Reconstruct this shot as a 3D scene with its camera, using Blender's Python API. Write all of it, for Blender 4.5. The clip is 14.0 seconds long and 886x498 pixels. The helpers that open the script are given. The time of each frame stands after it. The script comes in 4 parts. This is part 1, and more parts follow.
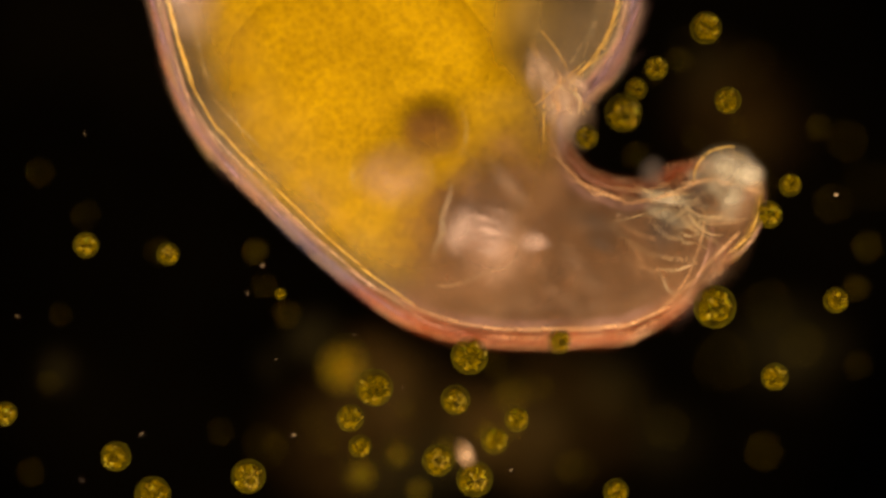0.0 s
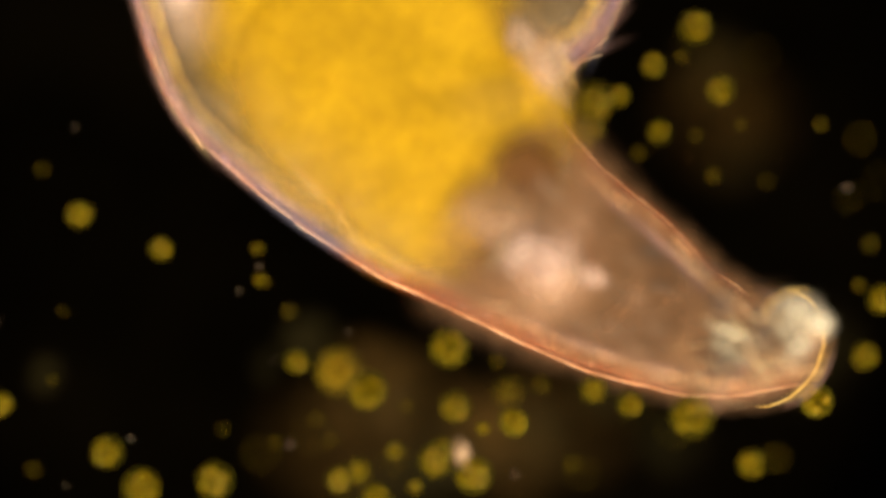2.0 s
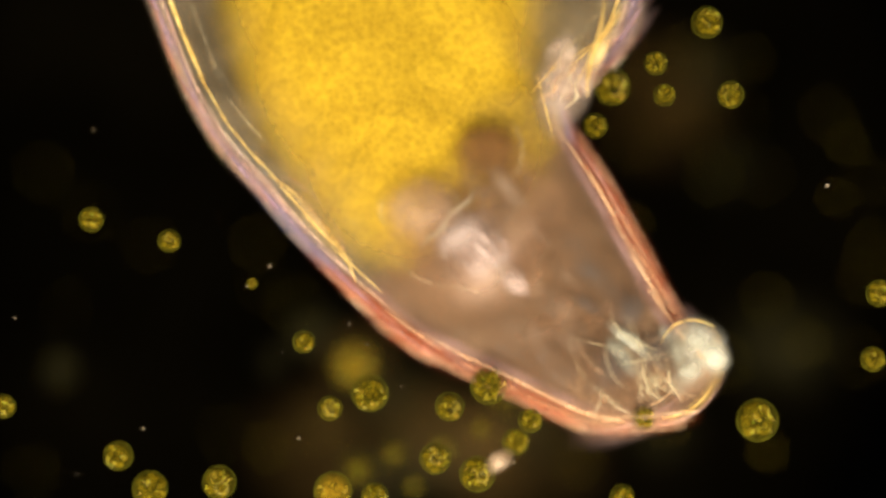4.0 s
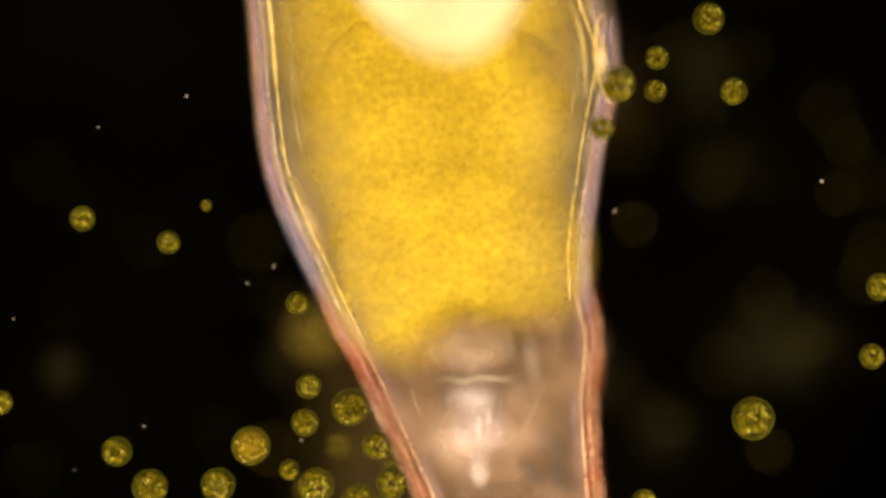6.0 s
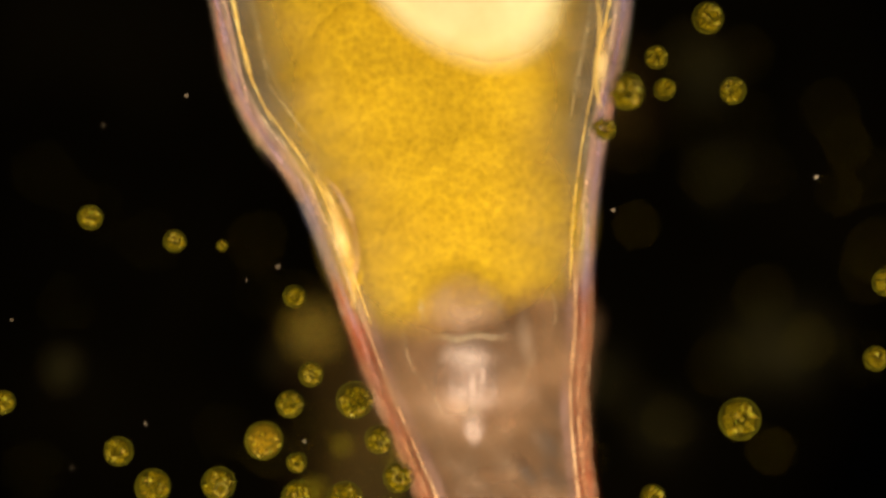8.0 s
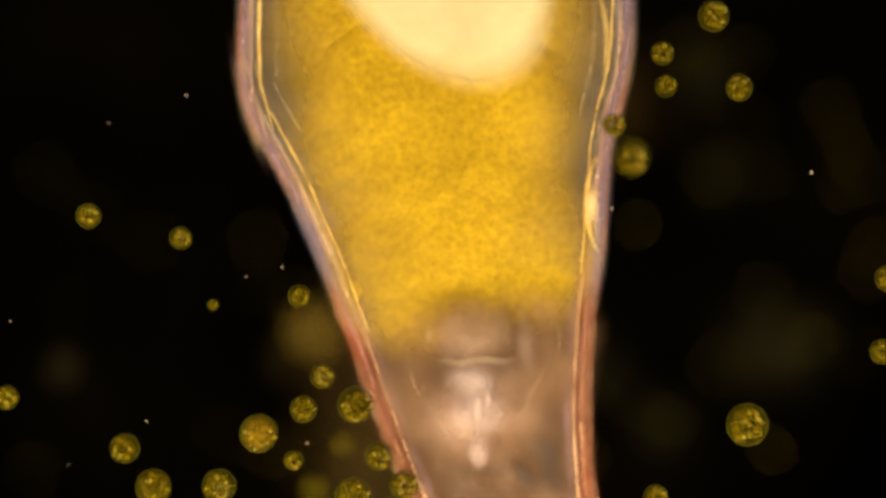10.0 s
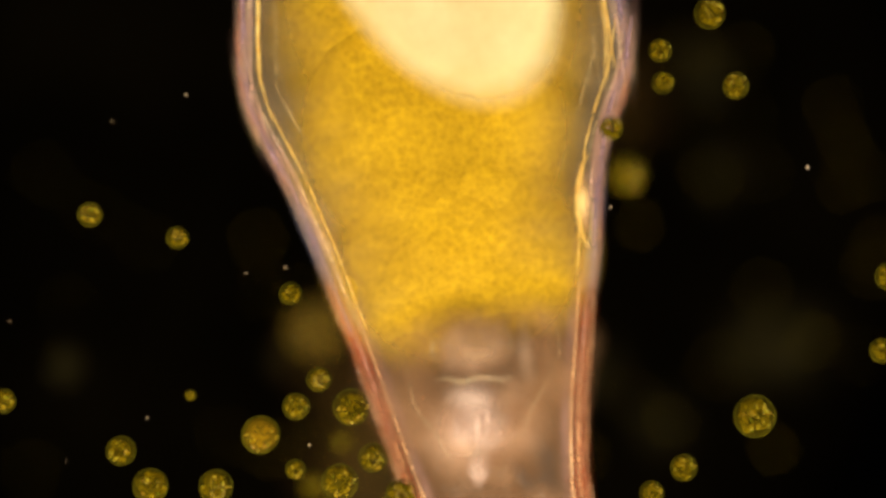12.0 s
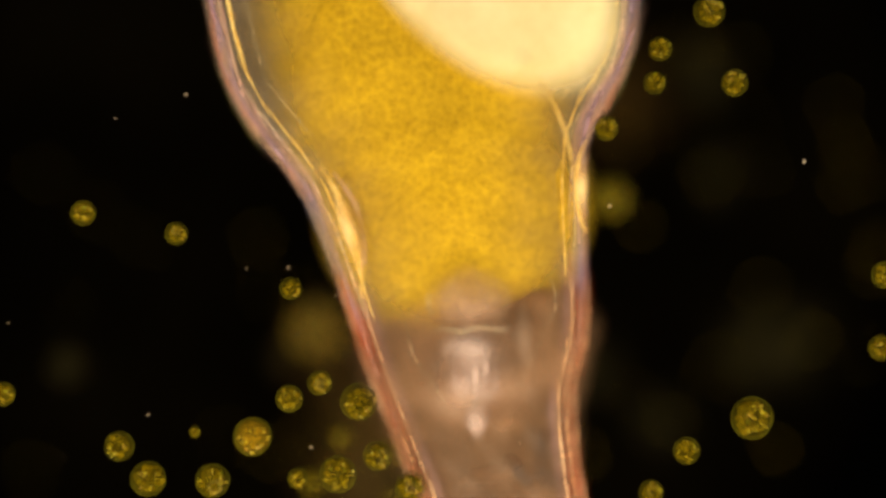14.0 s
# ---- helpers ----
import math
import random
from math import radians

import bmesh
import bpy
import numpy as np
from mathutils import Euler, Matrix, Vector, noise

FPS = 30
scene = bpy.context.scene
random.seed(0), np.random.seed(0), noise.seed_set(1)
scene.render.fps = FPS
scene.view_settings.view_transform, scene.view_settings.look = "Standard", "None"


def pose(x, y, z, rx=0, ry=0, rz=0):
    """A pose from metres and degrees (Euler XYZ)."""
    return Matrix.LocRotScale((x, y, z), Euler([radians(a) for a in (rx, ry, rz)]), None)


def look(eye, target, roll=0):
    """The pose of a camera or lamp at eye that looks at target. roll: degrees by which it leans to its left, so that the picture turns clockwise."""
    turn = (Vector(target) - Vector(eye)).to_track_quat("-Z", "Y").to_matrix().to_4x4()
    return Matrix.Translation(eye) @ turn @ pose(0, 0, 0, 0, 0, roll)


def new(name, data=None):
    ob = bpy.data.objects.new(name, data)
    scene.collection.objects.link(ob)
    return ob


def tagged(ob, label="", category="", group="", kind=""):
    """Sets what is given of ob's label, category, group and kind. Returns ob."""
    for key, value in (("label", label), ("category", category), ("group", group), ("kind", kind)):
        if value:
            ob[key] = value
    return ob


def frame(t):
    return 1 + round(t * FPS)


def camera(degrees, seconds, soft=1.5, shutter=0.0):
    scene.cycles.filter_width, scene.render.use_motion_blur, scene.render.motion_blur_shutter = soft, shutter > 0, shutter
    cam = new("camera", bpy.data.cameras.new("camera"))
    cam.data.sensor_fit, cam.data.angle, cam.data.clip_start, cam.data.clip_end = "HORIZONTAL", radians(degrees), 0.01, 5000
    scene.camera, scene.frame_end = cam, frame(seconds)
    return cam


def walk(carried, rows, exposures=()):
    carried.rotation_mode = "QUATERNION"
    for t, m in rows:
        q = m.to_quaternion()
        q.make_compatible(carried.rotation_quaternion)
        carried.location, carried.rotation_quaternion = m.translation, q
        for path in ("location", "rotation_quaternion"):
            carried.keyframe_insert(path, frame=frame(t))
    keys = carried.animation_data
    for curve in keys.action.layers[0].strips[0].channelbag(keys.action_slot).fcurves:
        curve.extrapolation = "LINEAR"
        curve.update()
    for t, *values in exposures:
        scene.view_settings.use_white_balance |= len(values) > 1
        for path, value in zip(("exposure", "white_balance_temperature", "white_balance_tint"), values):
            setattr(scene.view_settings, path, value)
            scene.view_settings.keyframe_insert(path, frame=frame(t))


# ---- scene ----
# A drop of pond water under a dark-field microscope, built 1000 times life size: 1 mm here is 1 micrometre there.
# Plan coordinates u, v are micrometres from the upper left corner of the field, at the height of sharpest view.
LENS = 30.0
FOCUS = 1.0                                     # height of the sharp plane over the slide
REACH = 0.784 / math.tan(radians(LENS / 2))     # from that plane up to the lens
cam = camera(LENS, 14.0, soft=3.6)
cam.data.dof.use_dof = True
cam.data.dof.focus_distance = REACH
cam.data.dof.aperture_fstop = 0.125

# the microscope is focused deeper for a moment, about the second second
RACK = ((0.0, 0.0), (1.3, 0.0), (1.52, -0.01), (1.72, -0.08), (1.88, -0.11), (2.02, -0.11), (2.2, -0.01), (2.35, 0.0), (4.0, 0.0), (14.0, 0.0))
walk(cam, [(t, pose(0, 0, FOCUS + REACH + dz)) for t, dz in RACK],
     exposures=((0.0, -0.36, 8400, 27), (0.4, 0.24, 7500, 21), (1.4, 0.20, 7250, 18), (2.0, 0.10, 6800, 16), (4.3, 0.36, 5800, 8), (5.0, 0.38, 5900, 7), (5.6, 0.34, 5800, 4), (6.1, 0.18, 6000, 6), (6.6, 0.06, 6300, 8), (7.0, -0.07, 6550, 9), (7.4, 0.0, 6450, 8), (8.0, -0.02, 6550, 10), (10.5, -0.08, 6700, 12), (12.5, -0.10, 6700, 12), (13.5, -0.17, 6750, 14), (14.0, -0.14, 6650, 12)))


def rack(t):
    for (a, x), (b, y) in zip(RACK, RACK[1:]):
        if a <= t <= b:
            k = (t - a) / (b - a)
            return x + (y - x) * k * k * (3 - 2 * k)
    return 0.0


def at(u, v, z, t=0.0):
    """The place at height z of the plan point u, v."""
    k = (FOCUS + REACH + rack(t) - z) / REACH / 1000
    return Vector(((u - 784) * k, (441 - v) * k, z))


# ---- light: a dark-field ring under the drop and an added, unseen fill ring above ----
world = bpy.data.worlds.new("world")
scene.world = world
world.use_nodes = True
world.node_tree.nodes["Background"].inputs["Color"].default_value = (0.010, 0.008, 0.005, 1)
world.node_tree.nodes["Background"].inputs["Strength"].default_value = 0.3
scene.view_settings.exposure = 0.0
scene.cycles.transparent_max_bounces = 40


def lamp(name, angle, radius, z, power, size, colour, shift=0.0):
    data = bpy.data.lights.new(name, "AREA")
    data.shape, data.size, data.energy, data.color = "DISK", size, power, colour
    ob = new(name, data)
    a = radians(angle)
    ob.matrix_world = look((radius * math.cos(a), radius * math.sin(a) + shift, z), (0, shift * 0.3, 0.95))
    return ob


# added fill lamps in front, stronger on the low side of the field
for k in range(6):
    lamp("objective_ring_lamp", 30 + 60 * k, 1.5, 3.6, 4 if k < 3 else 84, 0.6, (1.0, 0.87, 0.68), -0.85)
for k in range(8):
    lamp("condenser_lamp", 22.5 + 45 * k, 1.75, 0.42, 23 if k < 4 else 37, 0.5, (1.0, 0.90, 0.76))


# ---- materials ----
def ramp(nt, stops):
    r = nt.nodes.new("ShaderNodeValToRGB")
    el = r.color_ramp.elements
    el[0].position, el[0].color = stops[0][0], (*stops[0][1], 1)
    el[1].position, el[1].color = stops[-1][0], (*stops[-1][1], 1)
    for p, c in stops[1:-1]:
        e = el.new(p)
        e.color = (*c, 1)
    return r


def tissue(name, dark, light, grain=40, stain=6, see=0.0, rough=0.45, passing=0.3, bump=0.3, cells=False, spread=0.25, coat=0.0, fade=None, fine_share=0.8, patch=0.12, across=None, hues=()):
    """Living tissue: two scales of mottling, some light let through, a share see of clear water.
    fade: the jelly thins out to nothing, (r0, r1) from the middle of the piece to its edge, or "sheet": from the flank inward."""
    m = bpy.data.materials.new(name)
    m.use_nodes = True
    nt = m.node_tree
    nt.nodes.clear()
    link = nt.links.new
    tex = nt.nodes.new("ShaderNodeTexCoord")
    info = nt.nodes.new("ShaderNodeObjectInfo")
    shift = nt.nodes.new("ShaderNodeVectorMath")
    shift.operation = "MULTIPLY_ADD"
    link(info.outputs["Random"], shift.inputs[0])
    shift.inputs[1].default_value = (3.1, 5.7, 2.3)
    link(tex.outputs["Object"], shift.inputs[2])
    if cells:
        fine = nt.nodes.new("ShaderNodeTexVoronoi")
        fine.inputs["Scale"].default_value = grain
        soft_grain = nt.nodes.new("ShaderNodeTexNoise")
        soft_grain.inputs["Scale"].default_value = grain * 0.75
        soft_grain.inputs["Detail"].default_value = 3
        link(shift.outputs[0], soft_grain.inputs["Vector"])
        both = nt.nodes.new("ShaderNodeMath")
        both.operation = "MULTIPLY_ADD"
        link(fine.outputs["Distance"], both.inputs[0])
        both.inputs[1].default_value = 0.45
        link(soft_grain.outputs["Fac"], both.inputs[2])
        fine_out = both.outputs[0]
    else:
        fine = nt.nodes.new("ShaderNodeTexNoise")
        fine.inputs["Scale"].default_value = grain
        fine.inputs["Detail"].default_value = 4
        fine_out = fine.outputs["Fac"]
    link(shift.outputs[0], fine.inputs["Vector"])
    wide = nt.nodes.new("ShaderNodeTexNoise")
    wide.inputs["Scale"].default_value = stain
    wide.inputs["Detail"].default_value = 5
    link(shift.outputs[0], wide.inputs["Vector"])
    mix = nt.nodes.new("ShaderNodeMath")
    mix.operation = "MULTIPLY_ADD"
    link(wide.outputs["Fac"], mix.inputs[0])
    mix.inputs[1].default_value = 1.0
    half = nt.nodes.new("ShaderNodeMath")
    half.operation = "MULTIPLY_ADD"
    link(fine_out, half.inputs[0])
    half.inputs[1].default_value, half.inputs[2].default_value = fine_share, -0.5 * fine_share
    link(half.outputs[0], mix.inputs[2])
    col = ramp(nt, ((0.5 - spread, dark), (0.5 + spread, light)))
    link(mix.outputs[0], col.inputs[0])
    tint = col.outputs[0]
    if hues:
        # each piece of the mesh has a hue of its own
        geo = nt.nodes.new("ShaderNodeNewGeometry")
        own_hue = ramp(nt, hues)
        link(geo.outputs["Random Per Island"], own_hue.inputs[0])
        tint = own_hue.outputs[0]
    b = nt.nodes.new("ShaderNodeBump")
    b.inputs["Strength"].default_value, b.inputs["Distance"].default_value = bump, 0.006
    link(fine_out, b.inputs["Height"])
    body = nt.nodes.new("ShaderNodeBsdfPrincipled")
    link(tint, body.inputs["Base Color"])
    body.inputs["Roughness"].default_value = rough
    body.inputs["IOR"].default_value = 1.36
    body.inputs["Specular IOR Level"].default_value = 0.12
    body.inputs["Coat Weight"].default_value = coat
    body.inputs["Coat Roughness"].default_value = 0.15
    link(b.outputs[0], body.inputs["Normal"])
    trans = nt.nodes.new("ShaderNodeBsdfTranslucent")
    link(tint, trans.inputs["Color"])
    m1 = nt.nodes.new("ShaderNodeMixShader")
    m1.inputs[0].default_value = passing
    link(body.outputs[0], m1.inputs[1])
    link(trans.outputs[0], m1.inputs[2])
    last = m1
    if see > 0 or fade:
        clear = nt.nodes.new("ShaderNodeBsdfTransparent")
        m2 = nt.nodes.new("ShaderNodeMixShader")
        # patches of denser and clearer jelly
        sr = nt.nodes.new("ShaderNodeMapRange")
        sr.inputs["From Min"].default_value, sr.inputs["From Max"].default_value = 0.3, 0.7
        sr.inputs["To Min"].default_value, sr.inputs["To Max"].default_value = max(0, 1 - see - patch), min(1, 1 - see + patch)
        link(wide.outputs["Fac"], sr.inputs["Value"])
        dense = sr.outputs[0]

        def times(x, y):
            n = nt.nodes.new("ShaderNodeMath")
            n.operation = "MULTIPLY"
            link(x, n.inputs[0])
            link(y, n.inputs[1])
            return n.outputs[0]

        def falling(x, r0, r1):
            n = nt.nodes.new("ShaderNodeMapRange")
            n.interpolation_type = "SMOOTHSTEP"
            n.inputs["From Min"].default_value, n.inputs["From Max"].default_value = r0, r1
            n.inputs["To Min"].default_value, n.inputs["To Max"].default_value = 1, 0
            link(x, n.inputs["Value"])
            return n.outputs[0]

        if fade == "sheet":
            xyz = nt.nodes.new("ShaderNodeSeparateXYZ")
            link(tex.outputs["Object"], xyz.inputs[0])
            own = nt.nodes.new("ShaderNodeSeparateXYZ")
            link(tex.outputs["Generated"], own.inputs[0])
            mid = nt.nodes.new("ShaderNodeMath")
            mid.operation = "MULTIPLY_ADD"
            link(own.outputs["Y"], mid.inputs[0])
            mid.inputs[1].default_value, mid.inputs[2].default_value = 2, -1
            far = nt.nodes.new("ShaderNodeMath")
            far.operation = "ABSOLUTE"
            link(mid.outputs[0], far.inputs[0])
            steps = ramp(nt, [(p, (d, d, d)) for p, d in across])
            wide_x = nt.nodes.new("ShaderNodeMath")
            wide_x.operation = "MULTIPLY"
            link(xyz.outputs["X"], wide_x.inputs[0])
            wide_x.inputs[1].default_value = 3.4
            link(wide_x.outputs[0], steps.inputs[0])
            dense = times(times(dense, steps.outputs[0]), falling(far.outputs[0], 0.18, 0.80))
        elif fade:
            flat = nt.nodes.new("ShaderNodeVectorMath")
            flat.operation = "MULTIPLY_ADD"
            link(tex.outputs["Generated"], flat.inputs[0])
            flat.inputs[1].default_value, flat.inputs[2].default_value = (2, 2, 0), (-1, -1, 0)
            size = nt.nodes.new("ShaderNodeVectorMath")
            size.operation = "LENGTH"
            link(flat.outputs[0], size.inputs[0])
            dense = times(dense, falling(size.outputs["Value"], *fade))
        link(dense, m2.inputs[0])
        link(clear.outputs[0], m2.inputs[1])
        link(m1.outputs[0], m2.inputs[2])
        last = m2
    out = nt.nodes.new("ShaderNodeOutputMaterial")
    link(last.outputs[0], out.inputs["Surface"])
    return m


GUT = tissue("gut", (0.32, 0.192, 0.007), (0.70, 0.440, 0.016), grain=95, stain=5, cells=True, bump=0.30, passing=0.15, spread=0.42, fade=(0.56, 0.98), fine_share=0.80)
EGG = tissue("egg", (0.84, 0.68, 0.30), (1.0, 0.89, 0.50), grain=50, stain=5, passing=0.2, bump=0.05, fade=(0.72, 0.94), fine_share=0.3)
CAVITY = tissue("body_fluid", (0.29, 0.190, 0.036), (0.57, 0.395, 0.10), grain=14, stain=4, see=0.18, bump=0.1, fade=(0.60, 0.97))
FOOT = tissue("foot_tissue", (0.082, 0.045, 0.021), (0.36, 0.198, 0.096), grain=12, stain=8, see=0.54, bump=0.15, fade=(0.35, 0.97), spread=0.24, patch=0.32)
GLAND = tissue("gland", (0.10, 0.042, 0.012), (0.24, 0.110, 0.040), grain=20, stain=8, see=0.34, bump=0.1, fade=(0.40, 0.98))
JAW = tissue("jaw", (0.44, 0.29, 0.21), (0.92, 0.73, 0.62), grain=26, stain=14, see=0.62, bump=0.15, fade=(0.0, 0.97), patch=0.25)
STRAND = tissue("strand", (0.60, 0.46, 0.22), (0.95, 0.85, 0.55), grain=30, stain=12, see=0.72, bump=0.1, coat=0.2, patch=0.25)
SHEATH = tissue("sheath", (0.15, 0.108, 0.056), (0.34, 0.250, 0.135), grain=16, stain=6, see=0.25, bump=0.10, coat=0.05, fade="sheet", patch=0.10, across=((0.02, 0.02), (0.09, 0.36), (0.20, 0.38), (0.34, 0.26), (0.54, 0.10), (0.72, 0)))
FOOT_SHEATH = tissue("foot_sheath", (0.145, 0.078, 0.038), (0.34, 0.202, 0.106), grain=16, stain=6, see=0.25, bump=0.10, coat=0.05, fade="sheet", patch=0.10, across=((0.07, 0.0), (0.19, 0.58), (0.27, 0.46), (0.40, 0.26), (0.56, 0.09), (0.72, 0)))
CRUMPLE = tissue("crumpled_skin", (0.35, 0.22, 0.13), (0.85, 0.66, 0.50), grain=26, stain=16, see=0.46, bump=0.3, coat=0.2, fade=(0.0, 0.97), patch=0.3)
RIM_PINK = tissue("rim_pink", (0.24, 0.13, 0.11), (0.50, 0.31, 0.27), grain=14, stain=9, see=0.80, bump=0.1, coat=0.1, fade=(0.0, 0.97), patch=0.18)
RIM_BLUE = tissue("rim_blue", (0.06, 0.075, 0.13), (0.20, 0.20, 0.28), grain=14, stain=9, see=0.74, bump=0.1, coat=0.1, fade=(0.0, 0.97), patch=0.22)
RIM_RED = tissue("rim_red", (0.22, 0.032, 0.006), (0.46, 0.100, 0.024), grain=14, stain=9, see=0.68, bump=0.1, coat=0.1, fade=(0.0, 0.97), patch=0.24)
EDGE = tissue("skin_edge", (0.70, 0.36, 0.16), (1.0, 0.80, 0.52), grain=24, stain=10, see=0.42, bump=0.1, coat=0.2, patch=0.35)
RIDGE = tissue("ridge", (0.85, 0.50, 0.07), (1.0, 0.82, 0.30), grain=30, stain=20, see=0.45, bump=0.1, coat=0.3, rough=0.25, patch=0.35)
PEARL = tissue("pearl_line", (0.70, 0.36, 0.14), (1.0, 0.72, 0.40), grain=30, stain=10, see=0.76, bump=0.1, coat=0.2, patch=0.24)
LINE = tissue("skin_line", (0.60, 0.28, 0.20), (0.95, 0.64, 0.52), grain=30, stain=10, see=0.79, bump=0.1, coat=0.2, patch=0.2)
TIP = tissue("tip", (0.24, 0.225, 0.14), (0.86, 0.83, 0.64), grain=22, stain=14, see=0.53, bump=0.3, coat=0.2, fade=(0.1, 0.97), patch=0.40)
JELLY = tissue("colony_jelly", (0.034, 0.029, 0.002), (0.105, 0.082, 0.004), grain=3.5, stain=1.8, see=0.70, bump=0.1, coat=0.0, patch=0.18)
COLONY_RIM = tissue("colony_bright_rim", (0.075, 0.080, 0.006), (0.20, 0.20, 0.02), grain=3.5, stain=1.8, see=0.62, bump=0.0, coat=0.0, patch=0.25)
CORE = tissue("colony_core", (0.075, 0.054, 0.001), (0.35, 0.238, 0.005), grain=5.5, stain=3.0, see=0.42, bump=0.1, coat=0.0, patch=0.35, spread=0.2)
AMBER = tissue("amber_colony", (0.12, 0.066, 0.003), (0.40, 0.235, 0.010), grain=4.5, stain=2.5, see=0.30, bump=0.1, coat=0.0, fade=(0.5, 1.0), patch=0.28)
CELL_GLINTS = tissue("colony_cell_glints", (0.65, 0.46, 0.015), (1.0, 0.85, 0.16), grain=6, stain=2.5, see=0.0, bump=0.0, coat=0.25, rough=0.35, hues=((0.0, (0.26, 0.55, 0.04)), (0.18, (0.70, 0.66, 0.03)), (0.5, (1.0, 0.80, 0.08)), (0.9, (1.0, 0.86, 0.24)), (1.0, (0.85, 0.32, 0.03))))
PALE = tissue("pale_gland", (0.34, 0.19, 0.105), (0.70, 0.455, 0.295), grain=18, stain=9, see=0.42, bump=0.1, fade=(0.15, 0.98), patch=0.18)
# detritus and haze: the glow of scattered light is put into their colour
DUST_HAZE = tissue("detritus", (0.05, 0.045, 0.012), (0.13, 0.105, 0.035), grain=9, stain=5, see=0.972, bump=0.0, fade=(0.0, 0.97), patch=0.025)
HAZE = tissue("brown_haze_glow", (0.10, 0.055, 0.010), (0.22, 0.12, 0.026), grain=9, stain=5, see=0.94, bump=0.0, fade=(0.0, 0.97), patch=0.05)
GOLD = tissue("golden_fold", (0.62, 0.33, 0.07), (1.0, 0.78, 0.36), grain=26, stain=12, see=0.5, bump=0.15, coat=0.2, fade=(0.0, 0.97), patch=0.25)
GREY = tissue("grey_patch", (0.045, 0.040, 0.036), (0.13, 0.112, 0.098), grain=18, stain=12, see=0.55, bump=0.1, fade=(0.0, 0.97), patch=0.2)
BAND = tissue("muscle_band", (0.20, 0.115, 0.060), (0.60, 0.42, 0.28), grain=18, stain=16, see=0.82, bump=0.1, fade=(0.0, 0.97), patch=0.15)
FLAKE = tissue("flake", (0.45, 0.26, 0.13), (0.90, 0.66, 0.42), grain=40, stain=20, see=0.68, bump=0.3, fade=(0.1, 0.97), patch=0.3)
LOBE = tissue("gland_lobe", (0.32, 0.18, 0.10), (0.64, 0.42, 0.27), grain=18, stain=9, see=0.60, bump=0.1, fade=(0.35, 0.98), patch=0.15)
JAW_GLOW = tissue("throat_bulb", (0.40, 0.20, 0.08), (0.78, 0.44, 0.22), grain=12, stain=7, see=0.54, bump=0.1, fade=(0.0, 0.97), patch=0.22)
VIOLET = tissue("violet_streak", (0.20, 0.13, 0.20), (0.46, 0.34, 0.44), grain=30, stain=10, see=0.62, bump=0.1, coat=0.2, patch=0.3)
ROSE = tissue("rose_streak", (0.36, 0.08, 0.03), (0.66, 0.25, 0.13), grain=30, stain=10, see=0.76, bump=0.1, coat=0.2, patch=0.22)
DAUGHTER = tissue("daughter_wall", (0.30, 0.22, 0.02), (0.62, 0.48, 0.10), grain=6, stain=2.5, see=0.45, bump=0.0, coat=0.4)
FRINGE = tissue("fringe", (0.13, 0.15, 0.03), (0.34, 0.34, 0.09), grain=14, stain=9, see=0.66, bump=0.0, fade=(0.0, 0.97), patch=0.2)
SPECK = tissue("speck", (0.40, 0.28, 0.16), (0.80, 0.65, 0.45), grain=60, stain=20, see=0.6)
SLIDE = tissue("dark_slide", (0.0002, 0.00015, 0.00005), (0.0011, 0.0008, 0.0003), grain=9, stain=1.5, rough=0.9, passing=0.0, bump=0.0)
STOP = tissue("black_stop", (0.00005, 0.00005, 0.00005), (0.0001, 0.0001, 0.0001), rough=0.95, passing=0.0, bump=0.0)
for m in (SLIDE, STOP, JELLY, COLONY_RIM, CORE, AMBER):
    for n in m.node_tree.nodes:
        if n.type == "BSDF_PRINCIPLED":
            n.inputs["Specular IOR Level"].default_value = 0.0


# ---- mesh helpers ----
def part(name, bm, material, parent=None, label="", smooth=True):
    me = bpy.data.meshes.new(name)
    if smooth:
        for f in bm.faces:
            f.smooth = True
    bm.to_mesh(me)
    bm.free()
    me.materials.append(material)
    ob = new(name, me)
    ob.parent = parent
    if label:
        tagged(ob, label)
    return ob


def shared(name, me, parent):
    ob = new(name, me)
    ob.parent = parent
    return ob


def blob(rx, ry, rz, power=2.0, rough=0.0, scale=6.0, level=4, seed=0.0, bm=None, centre=(0, 0, 0), flat=0):
    """A rounded body; power above 2 makes its outline fuller, rough makes it lumpy, flat squashes it to a cushion."""
    own = bmesh.new()
    bmesh.ops.create_icosphere(own, subdivisions=level, radius=1)
    for v in own.verts:
        d = v.co.normalized()
        n = (abs(d.x) ** power + abs(d.y) ** power + abs(d.z) ** power) ** (-1 / power)
        p = d * n
        if flat:
            r = math.hypot(d.x, d.y)
            c = (abs(d.x) ** power + abs(d.y) ** power) ** (-1 / power) * r * r if r > 1e-6 else 0
            p = Vector((d.x / max(r, 1e-6) * c, d.y / max(r, 1e-6) * c, math.copysign(max(0.0, 1 - r ** flat) ** 0.5, d.z)))
        p = Vector((p.x * rx, p.y * ry, p.z * rz))
        k = 1 + rough * noise.noise(p * scale + Vector((seed, seed * 0.7, 3))) + 0.4 * rough * noise.noise(p * scale * 2.7 + Vector((seed, 9, 1)))
        v.co = p * k + Vector(centre)
    if bm is None:
        return own
    me = bpy.data.meshes.new("tmp")
    own.to_mesh(me)
    own.free()
    bm.from_mesh(me)
    bpy.data.meshes.remove(me)
    return bm


